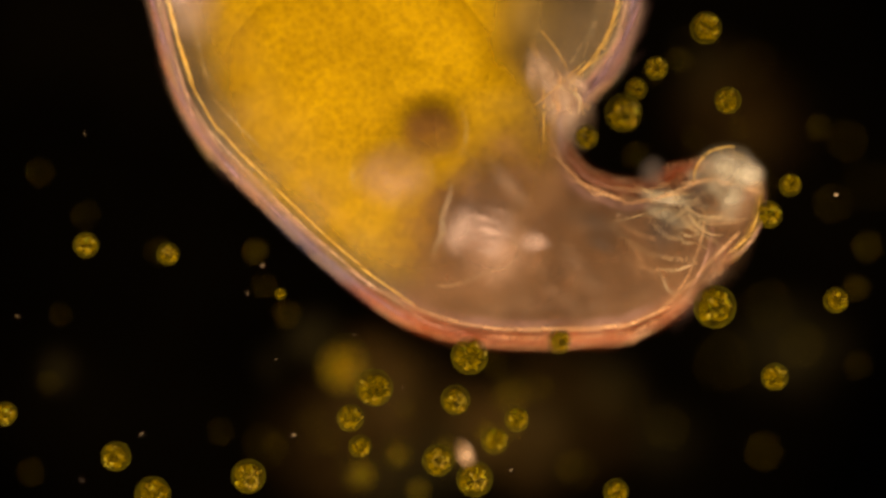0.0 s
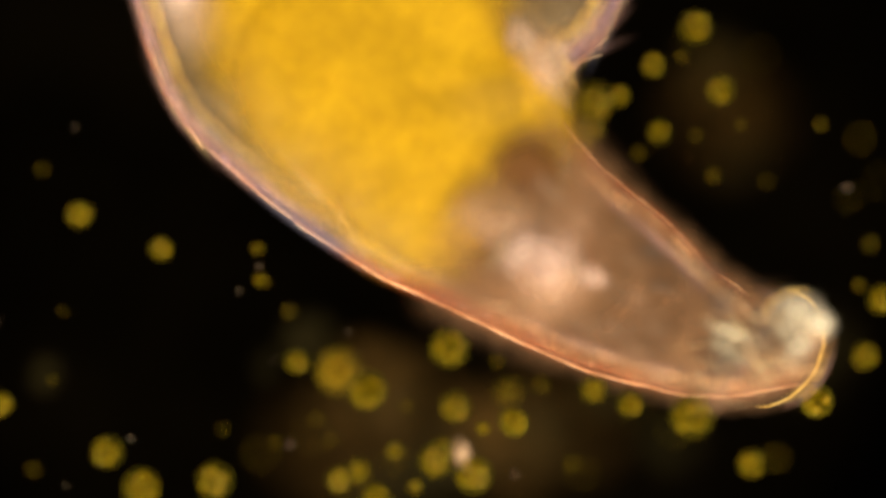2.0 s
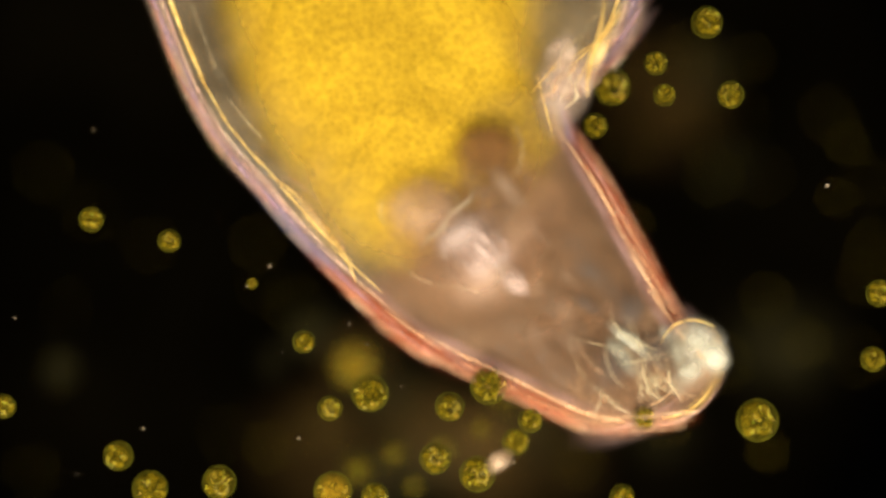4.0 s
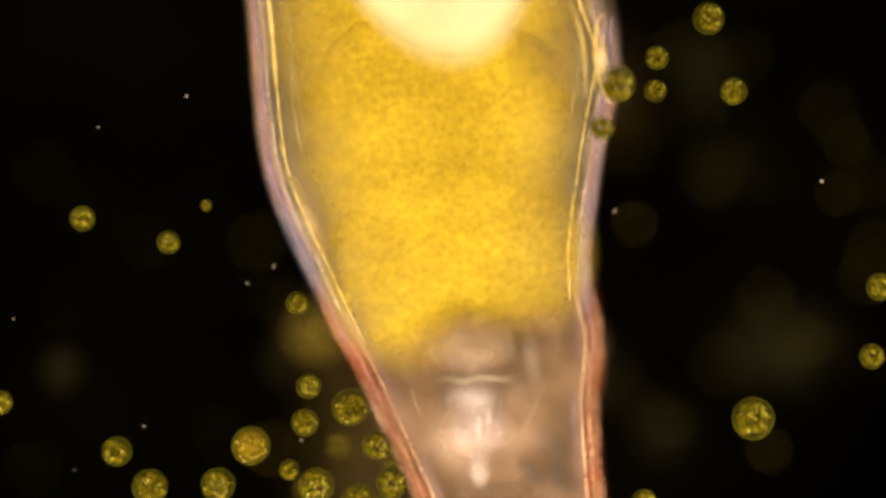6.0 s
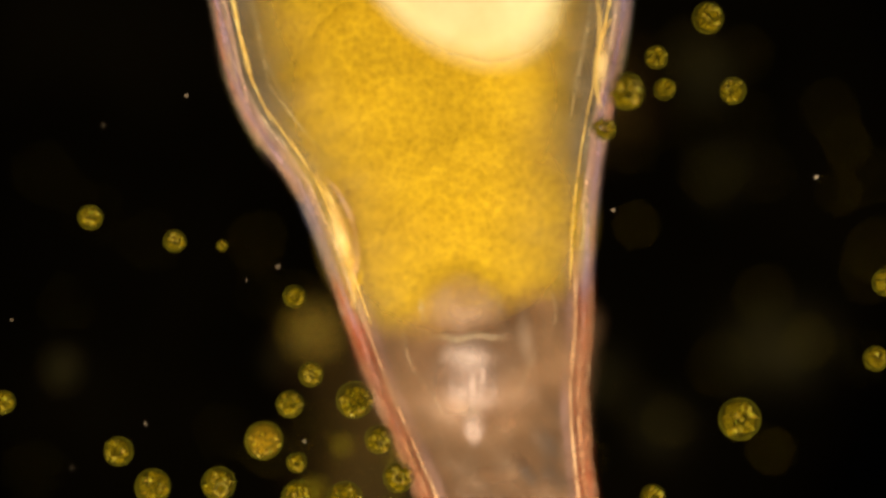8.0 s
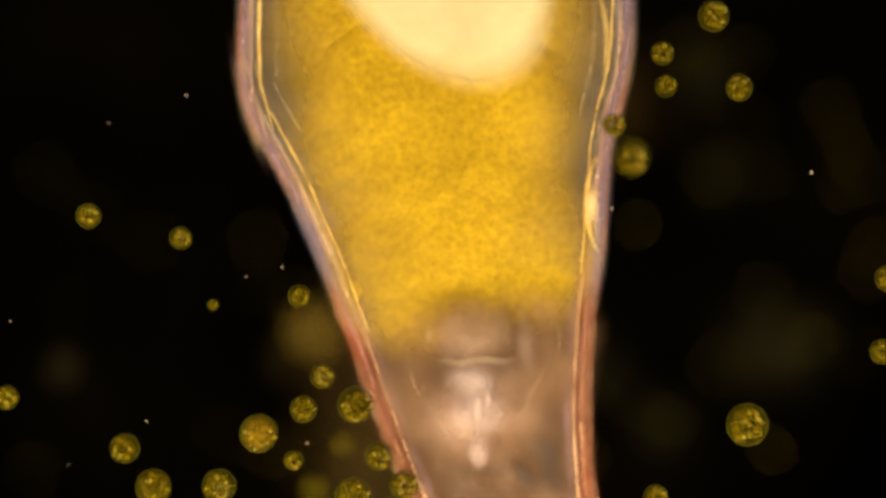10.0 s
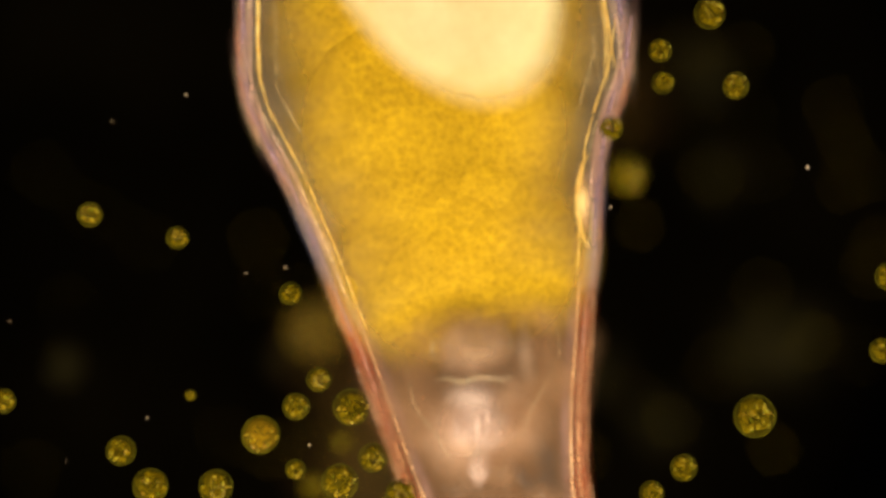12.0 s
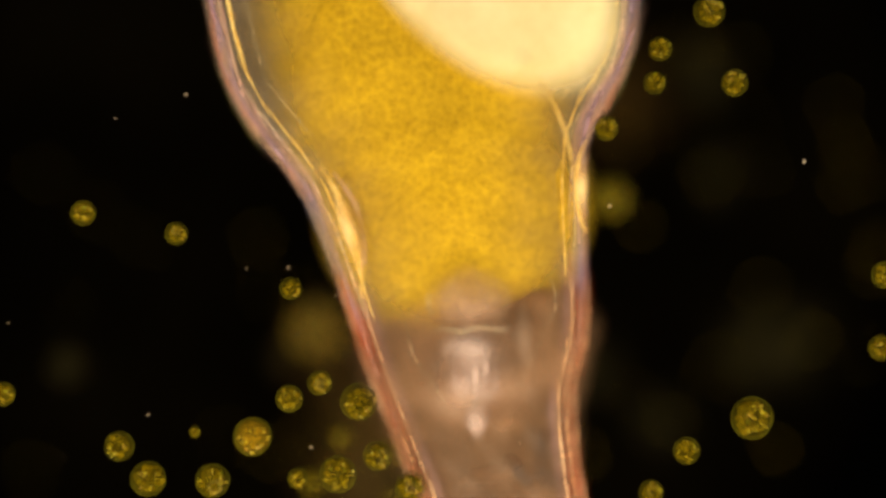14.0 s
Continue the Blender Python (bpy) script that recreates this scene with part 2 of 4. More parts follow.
def tube(points, radii, bm=None, sides=8):
    """A round strand through the points, with its own thickness at each."""
    bm = bm or bmesh.new()
    pts = [Vector(p) for p in points]
    rings = []
    for i, p in enumerate(pts):
        d = (pts[min(i + 1, len(pts) - 1)] - pts[max(i - 1, 0)]).normalized()
        side = d.cross(Vector((0, 0, 1)))
        side = side.normalized() if side.length > 1e-4 else Vector((1, 0, 0))
        up = side.cross(d)
        rings.append([bm.verts.new(p + radii[i] * (math.cos(a) * side + math.sin(a) * up)) for a in (2 * math.pi * k / sides for k in range(sides))])
    for a, b in zip(rings, rings[1:]):
        for k in range(sides):
            bm.faces.new((a[k], a[(k + 1) % sides], b[(k + 1) % sides], b[k]))
    bm.faces.new(rings[0][::-1])
    bm.faces.new(rings[-1])
    return bm


# ---- the setting: slide and field stop ----
bm = bmesh.new()
bmesh.ops.create_grid(bm, x_segments=24, y_segments=24, size=1.75)
for v in bm.verts:
    v.co.z += 0.004 * noise.noise(v.co * 0.8)
slide = part("ground", bm, SLIDE)
tagged(slide, "black glass slide under the drop of pond water", "slide", kind="structure")

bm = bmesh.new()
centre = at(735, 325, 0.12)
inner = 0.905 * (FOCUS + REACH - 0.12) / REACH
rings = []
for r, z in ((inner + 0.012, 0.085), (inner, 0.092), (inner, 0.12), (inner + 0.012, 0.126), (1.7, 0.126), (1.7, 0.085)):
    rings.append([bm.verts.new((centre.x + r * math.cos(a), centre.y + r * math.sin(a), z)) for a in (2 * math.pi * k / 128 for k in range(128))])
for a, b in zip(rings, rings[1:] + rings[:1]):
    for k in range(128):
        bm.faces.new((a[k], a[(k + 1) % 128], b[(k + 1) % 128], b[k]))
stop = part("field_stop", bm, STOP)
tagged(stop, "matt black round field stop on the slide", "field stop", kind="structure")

# ---- the rotifer: body wall, gut, egg, foot, jaws, all under one root ----
BODY = 0.90           # height of its middle plane
rotifer = new("rotifer")
tagged(rotifer, "translucent rotifer with yellow gut and pinkish skin, bending in water", "rotifer")

WALLS = 20            # pieces along each flank
FLANK = 0.085         # length of one, along the flank


def wall_sheet(width, length, thick, seed):
    """A pillow of clear body wall: x inward from the flank, y along it."""
    bm = bmesh.new()
    nx, ny = 14, 10
    for side in (1, -1):
        grid = []
        for i in range(nx + 1):
            row = []
            for j in range(ny + 1):
                a, b = i / nx, 2 * j / ny - 1
                x = width * a
                # rises steeply from the flank, stays high over the gut, closes at the inner end
                z = thick * (1 - math.exp(-7 * a)) * (1 - a ** 14) ** 0.5 * (1 - abs(b) ** 12) ** 0.5 if 0 < a < 1 else 0
                z = z * (1 + 0.12 * noise.noise(Vector((x * 14, b * 2, seed)))) if z else 0
                row.append(bm.verts.new((x, b * length, side * z)))
            grid.append(row)
        for i in range(nx):
            for j in range(ny):
                q = (grid[i][j], grid[i + 1][j], grid[i + 1][j + 1], grid[i][j + 1])
                bm.faces.new(q if side > 0 else q[::-1])
    bmesh.ops.remove_doubles(bm, verts=bm.verts, dist=1e-5)
    return bm


def arc(rx, ry, a0, a1, thick, z, n=16, cx=0.0, cy=0.0):
    """A thin bright edge along part of an oval."""
    pts, radii = [], []
    for k in range(n):
        a = radians(a0 + (a1 - a0) * k / (n - 1))
        wob = 1 + 0.03 * noise.noise(Vector((k * 0.6, a0, rx * 50)))
        pts.append((cx + rx * wob * math.cos(a), cy + ry * wob * math.sin(a), z))
        radii.append(thick * (0.12 + 0.88 * math.sin(math.pi * k / (n - 1))))
    return tube(pts, radii)


walls = {"left": [], "right": []}
for flank in walls:
    for i in range(WALLS):
        lower = i >= 11
        if flank == "right" and i >= 18:
            w = part("body_wall", blob(0.018, FLANK * 0.40, 0.014, 2.2, 0.1, 12, 3, i), RIM_PINK, rotifer)
        else:
            w = part("body_wall", wall_sheet(0.26 if not lower else 0.22, FLANK * (1 if i < 17 else 0.8), 0.140 if not lower else 0.095, i + (40 if flank == "left" else 0)), FOOT_SHEATH if lower else SHEATH, rotifer)
        # outer skin, thicker and redder round the foot
        blue = i in ((8, 9) if flank == "left" else (2, 3, 9, 10))
        skin = RIM_BLUE if blue else RIM_RED if i >= 10 else RIM_PINK
        bm = blob(0.016 if i >= 18 and flank == "right" else 0.030 if lower else 0.021, FLANK * (1.7 if i < 16 else 1.3 if i < 18 else 1.0 if flank == "left" else 0.5), 0.02, power=2.2, rough=0.10, scale=14, level=3, seed=i * 1.7)
        m = part("outer_skin", bm, skin, w)
        m.location = (0.024 if lower else 0.016, 0, (0.0 if lower else 0.045) + 0.003 * (i % 3))
        if lower:
            inner = part("inner_skin", blob(0.017, FLANK * (1.6 if i < 16 else 0.9 if i < 18 else 0.55 if flank == "left" else 0.35), 0.018, 2.2, 0.12, 14, 3, i * 2.3), RIM_PINK, w)
            inner.location = (0.050, 0, 0.062 + 0.003 * (i % 3))
        n = 11
        # edge glow drawn as lines: a pink seam, and the bright keel inside it
        strong = i <= 4 if flank == "left" else i <= 2
        keel = (0.0034 if strong else 0.0012) if not lower else 0.0015 if flank == "left" else 0.0013
        if i >= 15:
            keel = 0.0030
        elif flank == "right" and i >= 12:
            keel = 0.0026
        for name, inset, height, thick, mat in (("seam", 0.024, 0.060, 0.0025 if i < 11 else 0.0013, LINE if i < 14 else PEARL), ("keel", 0.050 if not lower else 0.042, 0.115, keel, RIDGE if not lower else PEARL)):
            wave = 0.002 * noise.noise(Vector((i * 0.7, inset * 90, 5)))
            pts = [(inset + wave, FLANK * (2 * k / (n - 1) - 1) * (0.75 if i < 17 else 0.66 if flank == "left" else 0.5 if i < 18 else 0.22), height) for k in range(n)]
            part(name, tube(pts, [thick * (0.12 + 0.88 * (1 - abs(2 * k / (n - 1) - 1) ** 2.5)) for k in range(n)]), mat, w)
        # fine coloured streaks in the skin
        own = random.Random(i + (100 if flank == "left" else 0))
        for j, (inset, height, mat) in enumerate(((0.010, 0.035, ROSE), (0.019, 0.070, VIOLET), (0.033, 0.085, LINE)) if not lower else ((0.016, 0.0, ROSE), (0.034, 0.02, ROSE))):
            reach = FLANK * (0.95 if i < 16 else 0.7 if i < 18 else 0.4)
            pts = [(inset + 0.010 * noise.noise(Vector((i * 0.55 + k * 0.05, j * 7, 2 if flank == "left" else 6))), reach * (2 * k / (n - 1) - 1), height) for k in range(n)]
            size = own.uniform(0.0016, 0.0032) * (1.3 if lower else 1)
            part("skin_streak", tube(pts, [size * (0.1 + 0.9 * (1 - abs(2 * k / (n - 1) - 1) ** 2)) for k in range(n)], sides=6), mat, w)
        if i <= 5:
            # greenish colour fringe of the lens, painted as a low rim on the trunk
            low = part("under_skin", blob(0.013, FLANK * 1.3, 0.012, 2.2, 0.1, 14, 3, i * 3.1), FRINGE, w)
            low.location = (0.006, 0, -0.03)
        if i < 18 or flank == "left":
            # edge glow, drawn as a bright tube at the level where the body is widest
            edge = 0.85 if i < 17 else 0.6
            pts = [(0.007 + 0.004 * noise.noise(Vector((i * 0.9 + k * 0.15, 3, 4))), FLANK * (2 * k / (n - 1) - 1) * edge, -0.02) for k in range(n)]
            part("skin_edge", tube(pts, [0.0030 * (0.1 + 0.9 * (1 - abs(2 * k / (n - 1) - 1) ** 2)) for k in range(n)], sides=6), EDGE, w)
        if not lower:
            for j, inset in enumerate((0.036, 0.080) if i <= 6 else (0.036,)):
                pts = [(inset + 0.014 * noise.noise(Vector((i * 0.45 + k * 0.06, j, 8 if flank == "left" else 3))), FLANK * (2 * k / (n - 1) - 1) * 1.0, 0.118 + 0.006 * j) for k in range(n)]
                part("fibre", tube(pts, [0.0006 * (0.1 + 0.9 * (1 - abs(2 * k / (n - 1) - 1) ** 2)) for k in range(n)], sides=6), STRAND, w)
        walls[flank].append(w)

cavity = [part("body_fluid", blob(rx, 0.22, 0.07, 2.4, 0.04, 6, 4, 31 + rx, flat=8), CAVITY, rotifer) for rx in (0.37, 0.35, 0.29, 0.23)]
trunk = part("trunk", blob(0.44, 0.50, 0.13, 2.3, 0.04, 4, 5, 77, flat=8), CAVITY, rotifer, "wide translucent trunk above the gut")
gut_upper = part("gut_upper", blob(0.342, 0.38, 0.110, 2.7, 0.02, 7, 5, 1, flat=6), GUT, rotifer, "granular golden yellow gut")
gut_middle = part("gut_middle", blob(0.302, 0.31, 0.110, 2.9, 0.02, 8, 5, 4, flat=6), GUT, rotifer)
gut_lower = part("gut_lower", blob(0.272, 0.258, 0.106, 2.5, 0.04, 9, 5, 8, flat=6), GUT, rotifer)
egg = part("egg", blob(0.224, 0.384, 0.07, 2.1, 0.012, 5, 5, 2, flat=12), EGG, rotifer, "smooth cream-white egg")
part("egg_edge", arc(0.188, 0.330, 215, 285, 0.0011, 0.069), STRAND, egg)
pale_gland = part("pale_gland", blob(0.075, 0.15, 0.04, 2.2, 0.08, 9, 4, 6), JAW, rotifer, "small cream-coloured gland")

FEET = 13
feet = []
for i in range(FEET):
    k = i / (FEET - 1)
    feet.append(part("foot_segment", blob(0.255 - 0.125 * k, 0.125 - 0.035 * k, 0.112 - 0.008 * min(i, 4) - 0.012 * k, 3.2 if i < 3 else 2.4, 0.04, 7, 4, 20 + i * 3.3, flat=12), FOOT, rotifer))

    rng = random.Random(60 + i)
    for j in range(3):
        w = 0.14 - 0.07 * k
        bm = blob(rng.uniform(0.016, 0.045), rng.uniform(0.06, 0.10), 0.012, 2.0, 0.3, 14, 3, rng.uniform(0, 90), None, (0, 0, 0))
        band = part("muscle_band", bm, BAND, feet[-1])
        band.matrix_basis = pose(rng.uniform(-w, w), rng.uniform(-0.03, 0.03), 0.106 - 0.008 * min(i, 4) - 0.012 * k + 0.004 * j, 0, 0, rng.uniform(-16, 16))


# dark grey patches along one side of the foot
for i, x, rx, ry in ((4, 0.105, 0.030, 0.060), (6, 0.085, 0.034, 0.075), (7, 0.040, 0.020, 0.050), (8, 0.090, 0.032, 0.070), (10, 0.030, 0.036, 0.050), (10, -0.075, 0.030, 0.045)):
    grey_spot = part("foot_gland", blob(rx, ry, 0.012, 2.0, 0.3, 14, 3, i * 4.1 + x), GREY, feet[i], "dark grey patch in the foot")
    grey_spot.matrix_basis = pose(x, 0, 0.106 - 0.032 - 0.012 * i / (FEET - 1) + 0.012, 0, 0, 8)

lobe_left = part("stomach_gland", blob(0.090, 0.076, 0.035, 2.1, 0.05, 10, 4, 3), LOBE, rotifer, "rounded brownish gland lobe")
part("gland_edge", arc(0.068, 0.058, -40, 30, 0.0010, 0.03), STRAND, lobe_left)
part("gland_edge", arc(0.070, 0.056, 165, 215, 0.0012, 0.03), STRAND, lobe_left)
lobe_right = part("stomach_gland", blob(0.072, 0.064, 0.035, 2.1, 0.05, 10, 4, 5), GLAND, rotifer, "rounded brownish gland lobe")
part("gland_edge", arc(0.060, 0.070, -50, 50, 0.0009, 0.03), STRAND, lobe_right)

# chewing organ: local -y points to the tip of the foot
jaws = part("chewing_organ", blob(0.140, 0.125, 0.03, 2.2, 0.10, 10, 4, 7, None, (0, -0.01, 0)), PALE, rotifer, "pale chewing organ inside the foot")
# the wide glow round the jaws, put in as a pinkish translucent blob
part("throat_bulb", blob(0.190, 0.165, 0.02, 2.1, 0.10, 8, 4, 9, None, (0, 0.01, -0.012)), JAW_GLOW, jaws, "soft pinkish glow painted round the jaws")
for x, rx, ry, y in ((-0.030, 0.050, 0.0075, 0.066), (0.018, 0.050, 0.0080, 0.069), (-0.006, 0.070, 0.011, 0.062), (-0.004, 0.070, 0.0055, 0.068)):
    part("jaw_plate", blob(rx, ry, 0.008, 2.0, 0.5, 24, 3, 60 + x * 100, None, (x, y, 0.030)), BAND if ry > 0.007 else JAW, jaws)
part("jaw_plate", tube([(-0.074 + 0.0135 * k, 0.064 + 0.004 * math.sin(1.3 * k) + 0.0006 * k, 0.046) for k in range(11)], [0.0030 * (0.25 + 0.75 * math.sin(math.pi * k / 10)) for k in range(11)]), STRAND, jaws, "pale bar across the jaws")
part("jaw", blob(0.082, 0.078, 0.014, 2.1, 0.25, 14, 4, 41, None, (-0.004, -0.006, 0.018)), JAW, jaws)
for k, (x, y, rx, ry) in enumerate(((0.0, -0.005, 0.062, 0.085), (0.012, 0.0, 0.034, 0.075), (-0.022, -0.015, 0.036, 0.06), (0.004, -0.03, 0.05, 0.04), (-0.01, 0.035, 0.055, 0.04))):
    part("jaw_plate" if k > 3 else "jaw", blob(rx, ry, 0.016, 2.2, 0.18, 18, 4, 11 + k * 2.1, None, (x, y, 0.022 + 0.003 * k)), JAW, jaws, "bright whitish jaw" if k < 4 else "")
# a cup below the jaws, narrowing to a bright point
for name, rx, ry, y in (("jaw_cup", 0.042, 0.044, -0.088), ("jaw_point", 0.026, 0.018, -0.106)):
    bm = blob(rx, ry, 0.014, 2.2, 0.2, 24, 4, 13 + rx * 90)
    for v in bm.verts:
        v.co.x *= 0.62 + 0.38 * v.co.y / ry
        v.co += Vector((0.004, y, 0.022))
    part(name, bm, JAW, jaws)
for sgn in (-1, 1):
    pts = [(sgn * (0.128 - 0.08 * (k / 9) ** 1.6) + 0.004 * math.sin(k * 1.1), 0.10 - 0.019 * k, 0.026) for k in range(10)]
    part("jaw_muscle", tube(pts, [0.0008 * (0.3 + 0.7 * math.sin(math.pi * k / 9)) for k in range(10)]), STRAND, jaws)

for k in range(5):
    x = -0.036 + 0.018 * k
    part("jaw_tooth", blob(0.008 if k in (2, 3) else 0.006, 0.036 + 0.010 * (k % 3), 0.008, 2.0, 0.35, 24, 3, 80 + k, None, (x, -0.012 + 0.008 * (k % 2), 0.040 + 0.002 * k)), JAW, jaws)

# fine ribs fanning out over the jaws
for k in range(9):
    a = -0.056 + 0.014 * k
    pts = [(a * (1 - 0.085 * j) + 0.005 * math.sin(0.5 * j) * (1 if a > 0 else -1), 0.040 - 0.014 * j, 0.030 - 4 * a * a) for j in range(9)]
    part("jaw_rib", tube(pts, [0.0017 * (0.2 + 0.8 * math.sin(math.pi * j / 8)) for j in range(9)], sides=6), STRAND, jaws)

# the tip: rounded end with a pale dome at one side, and crumpled strands
tip = part("foot_tip", blob(0.118, 0.092, 0.085, 2.3, 0.06, 12, 4, 17, flat=8), FOOT, rotifer, "greyish glassy tip of the foot")
for k, (x, y, rx, ry, z) in enumerate(((0.052, 0.002, 0.072, 0.076, 0.050), (0.052, 0.026, 0.044, 0.040, 0.075), (0.068, -0.020, 0.034, 0.046, 0.080), (0.020, -0.010, 0.050, 0.030, 0.080))):
    part("tip_dome", blob(rx, ry, 0.035, 2.1, 0.40, 20, 4, 27 + 3 * k, None, (x, y, z)), TIP, tip, "pale greenish dome" if k == 0 else "")
for x, y, r in ((0.000, 0.052, 0.056), (-0.072, 0.085, 0.062), (0.015, 0.140, 0.040)):
    part("tip_gland", blob(r, r * 0.8, 0.016, 2.0, 0.2, 14, 4, 70 + r * 100, None, (x, y, 0.092)), GREY, tip, "dark grey patch in the tip")
part("tip_body", blob(0.128, 0.100, 0.06, 2.4, 0.05, 12, 4, 18, None, (0, 0, -0.005)), FOOT, tip)
part("tip_rim", arc(0.100, 0.076, 215, 335, 0.0019, 0.085), LINE, tip, "pink-white rim line")
part("tip_rim", arc(0.110, 0.086, 200, 380, 0.0030, -0.035), RIDGE, tip)
part("tip_rim", arc(0.086, 0.064, 215, 300, 0.0014, 0.095), RIDGE, tip)
part("dome_rim", arc(0.060, 0.064, 10, 120, 0.0017, 0.105, cx=0.048, cy=0.004), RIDGE, tip, "bright yellow-white crescent")
rng = random.Random(4)
for i in range(16):
    x0, y0, lean, long = rng.uniform(-0.09, 0.05), rng.uniform(0.0, 0.12), rng.gauss(0.1, 0.5), rng.uniform(0.03, 0.075)
    x0 = min(x0, 0.035 - 0.5 * y0)
    curl, n = rng.uniform(-0.3, 0.3), 9
    pts = [(x0 + long * math.sin(lean + curl * (k - 4) * 0.4) * (k - 4) / 4, y0 - long * math.cos(lean) * (k - 4) / 4, 0.098 + 0.006 * math.sin(k + i)) for k in range(n)]
    part("strand", tube(pts, [rng.uniform(0.0008, 0.0017) * (1 - 0.85 * abs(2 * k / (n - 1) - 1)) for k in range(n)], sides=6), STRAND, tip)
# long muscle strands running up into the foot
own = random.Random(14)
for i in range(14):
    x0, y0, lean, long = own.uniform(-0.15, -0.01), own.uniform(0.02, 0.15), own.gauss(0.0, 0.45), own.uniform(0.035, 0.085)
    pts = [(x0 + long * math.sin(lean + 0.10 * (k - 4) * own.uniform(0.5, 1.0)) * (k - 4) / 4, y0 - long * math.cos(lean) * (k - 4) / 4, 0.142) for k in range(9)]
    part("muscle_strand", tube(pts, [own.uniform(0.0006, 0.0011) * (1 - 0.88 * abs(2 * k / 8 - 1)) for k in range(9)], sides=6), STRAND if i % 3 else PEARL, tip)
for i in range(5):
    soft_band = part("tip_muscle", blob(rng.uniform(0.010, 0.022), rng.uniform(0.05, 0.09), 0.01, 2.0, 0.3, 16, 3, 90 + i), TIP, tip)
    soft_band.matrix_basis = pose(rng.uniform(-0.08, 0.04), rng.uniform(0.02, 0.10), 0.09, 0, 0, rng.uniform(-25, 25))

# the broad side of the tip, drawn in while the foot is stretched
tip_side = part("tip_side", blob(0.150, 0.105, 0.08, 2.4, 0.06, 12, 4, 47, flat=8), FOOT, rotifer, "broad pinkish side of the foot tip")
part("side_skin", blob(0.155, 0.045, 0.03, 2.2, 0.12, 12, 4, 49, None, (0.0, -0.062, 0.0)), RIM_PINK, tip_side)
part("side_rim", arc(0.128, 0.060, 215, 325, 0.0014, 0.085), LINE, tip_side)
part("side_rim", arc(0.110, 0.042, 220, 320, 0.0011, 0.092), PEARL, tip_side)
for i in range(7):
    x0, lean, long = rng.uniform(-0.09, 0.09), rng.uniform(-0.7, 0.7), rng.uniform(0.02, 0.05)
    pts = [(x0 + long * math.sin(lean) * (k - 4) / 4 + 0.004 * math.sin(k), -0.01 - long * math.cos(lean) * (k - 4) / 4, 0.095) for k in range(9)]
    part("strand", tube(pts, [0.0020 * (1 - 0.85 * abs(2 * k / 8 - 1)) for k in range(9)], sides=6), STRAND, tip_side)

# the crumpled fold on the inner side of the bend
fold = part("skin_fold", blob(0.060, 0.115, 0.025, 2.0, 0.30, 14, 4, 23), CRUMPLE, rotifer, "whitish crumpled skin fold")
for k, (x, y, rx, ry, turn) in enumerate(((-0.008, 0.025, 0.026, 0.060, 8), (0.010, -0.030, 0.024, 0.050, -10), (0.030, 0.0, 0.016, 0.045, 25), (-0.028, 0.045, 0.018, 0.035, -25))):
    lobe = part("fold_lobe", blob(rx, ry, 0.012, 2.0, 0.4, 26, 4, 33 + k * 5), CRUMPLE, fold)
    lobe.matrix_basis = pose(x, y, 0.022 + 0.004 * k, 0, 0, turn)
rng = random.Random(9)
for i in range(6):
    n = 8
    x0, y0, lean = rng.uniform(-0.03, 0.03), rng.uniform(-0.03, 0.03), rng.uniform(-0.5, 0.5)
    size = rng.uniform(0.5, 1.0)
    pts = [(x0 + lean * 0.012 * (k - 3.5) * size + 0.006 * math.sin(1.1 * k + i), y0 + 0.012 * (3.5 - k) * size, 0.032 + 0.005 * math.sin(k * 1.3 + i)) for k in range(n)]
    part("crease", tube(pts, [rng.uniform(0.0022, 0.0042) * (1 - 0.85 * abs(2 * k / (n - 1) - 1)) for k in range(n)], sides=6), STRAND if i % 2 else PEARL, fold)

# bright pleats in the flanks
crease = part("gut_crease", tube([(0.012 * math.sin(0.35 * k), 0.095 - 0.019 * k, 0.0) for k in range(11)], [0.0024 * (0.1 + 0.9 * math.sin(math.pi * k / 10)) for k in range(11)]), RIDGE, rotifer, "fine golden crease beside the gut")
pleat_right = part("pleat", arc(0.028, 0.085, 105, 255, 0.0034, 0.0), RIDGE, rotifer, "bright golden pleat of skin")
part("pleat_fold", blob(0.016, 0.066, 0.010, 2.0, 0.25, 22, 3, 88, None, (-0.018, 0, -0.006)), GOLD, pleat_right)
part("pleat_edge", arc(0.016, 0.060, 110, 250, 0.0024, 0.0), LINE, pleat_right)
pleat_left = part("pleat", arc(0.030, 0.13, -70, 70, 0.0046, 0.0, cx=-0.02), RIDGE, rotifer, "bright golden pleat of skin")
part("pleat_fold", blob(0.020, 0.085, 0.010, 2.0, 0.25, 20, 3, 89, None, (0.004, 0.01, -0.006)), GOLD, pleat_left)
part("pleat_edge", arc(0.045, 0.10, -75, 60, 0.004, 0.0, cx=-0.015, cy=0.02), LINE, pleat_left)


# ---- green colonies drifting round it ----
def lump(bm, x, y, z, rx, ry, rz, turn, level=2):
    bmesh.ops.create_icosphere(bm, subdivisions=level, radius=1, matrix=pose(x, y, z, 0, 0, turn) @ Matrix.Diagonal((rx, ry, rz, 1)))


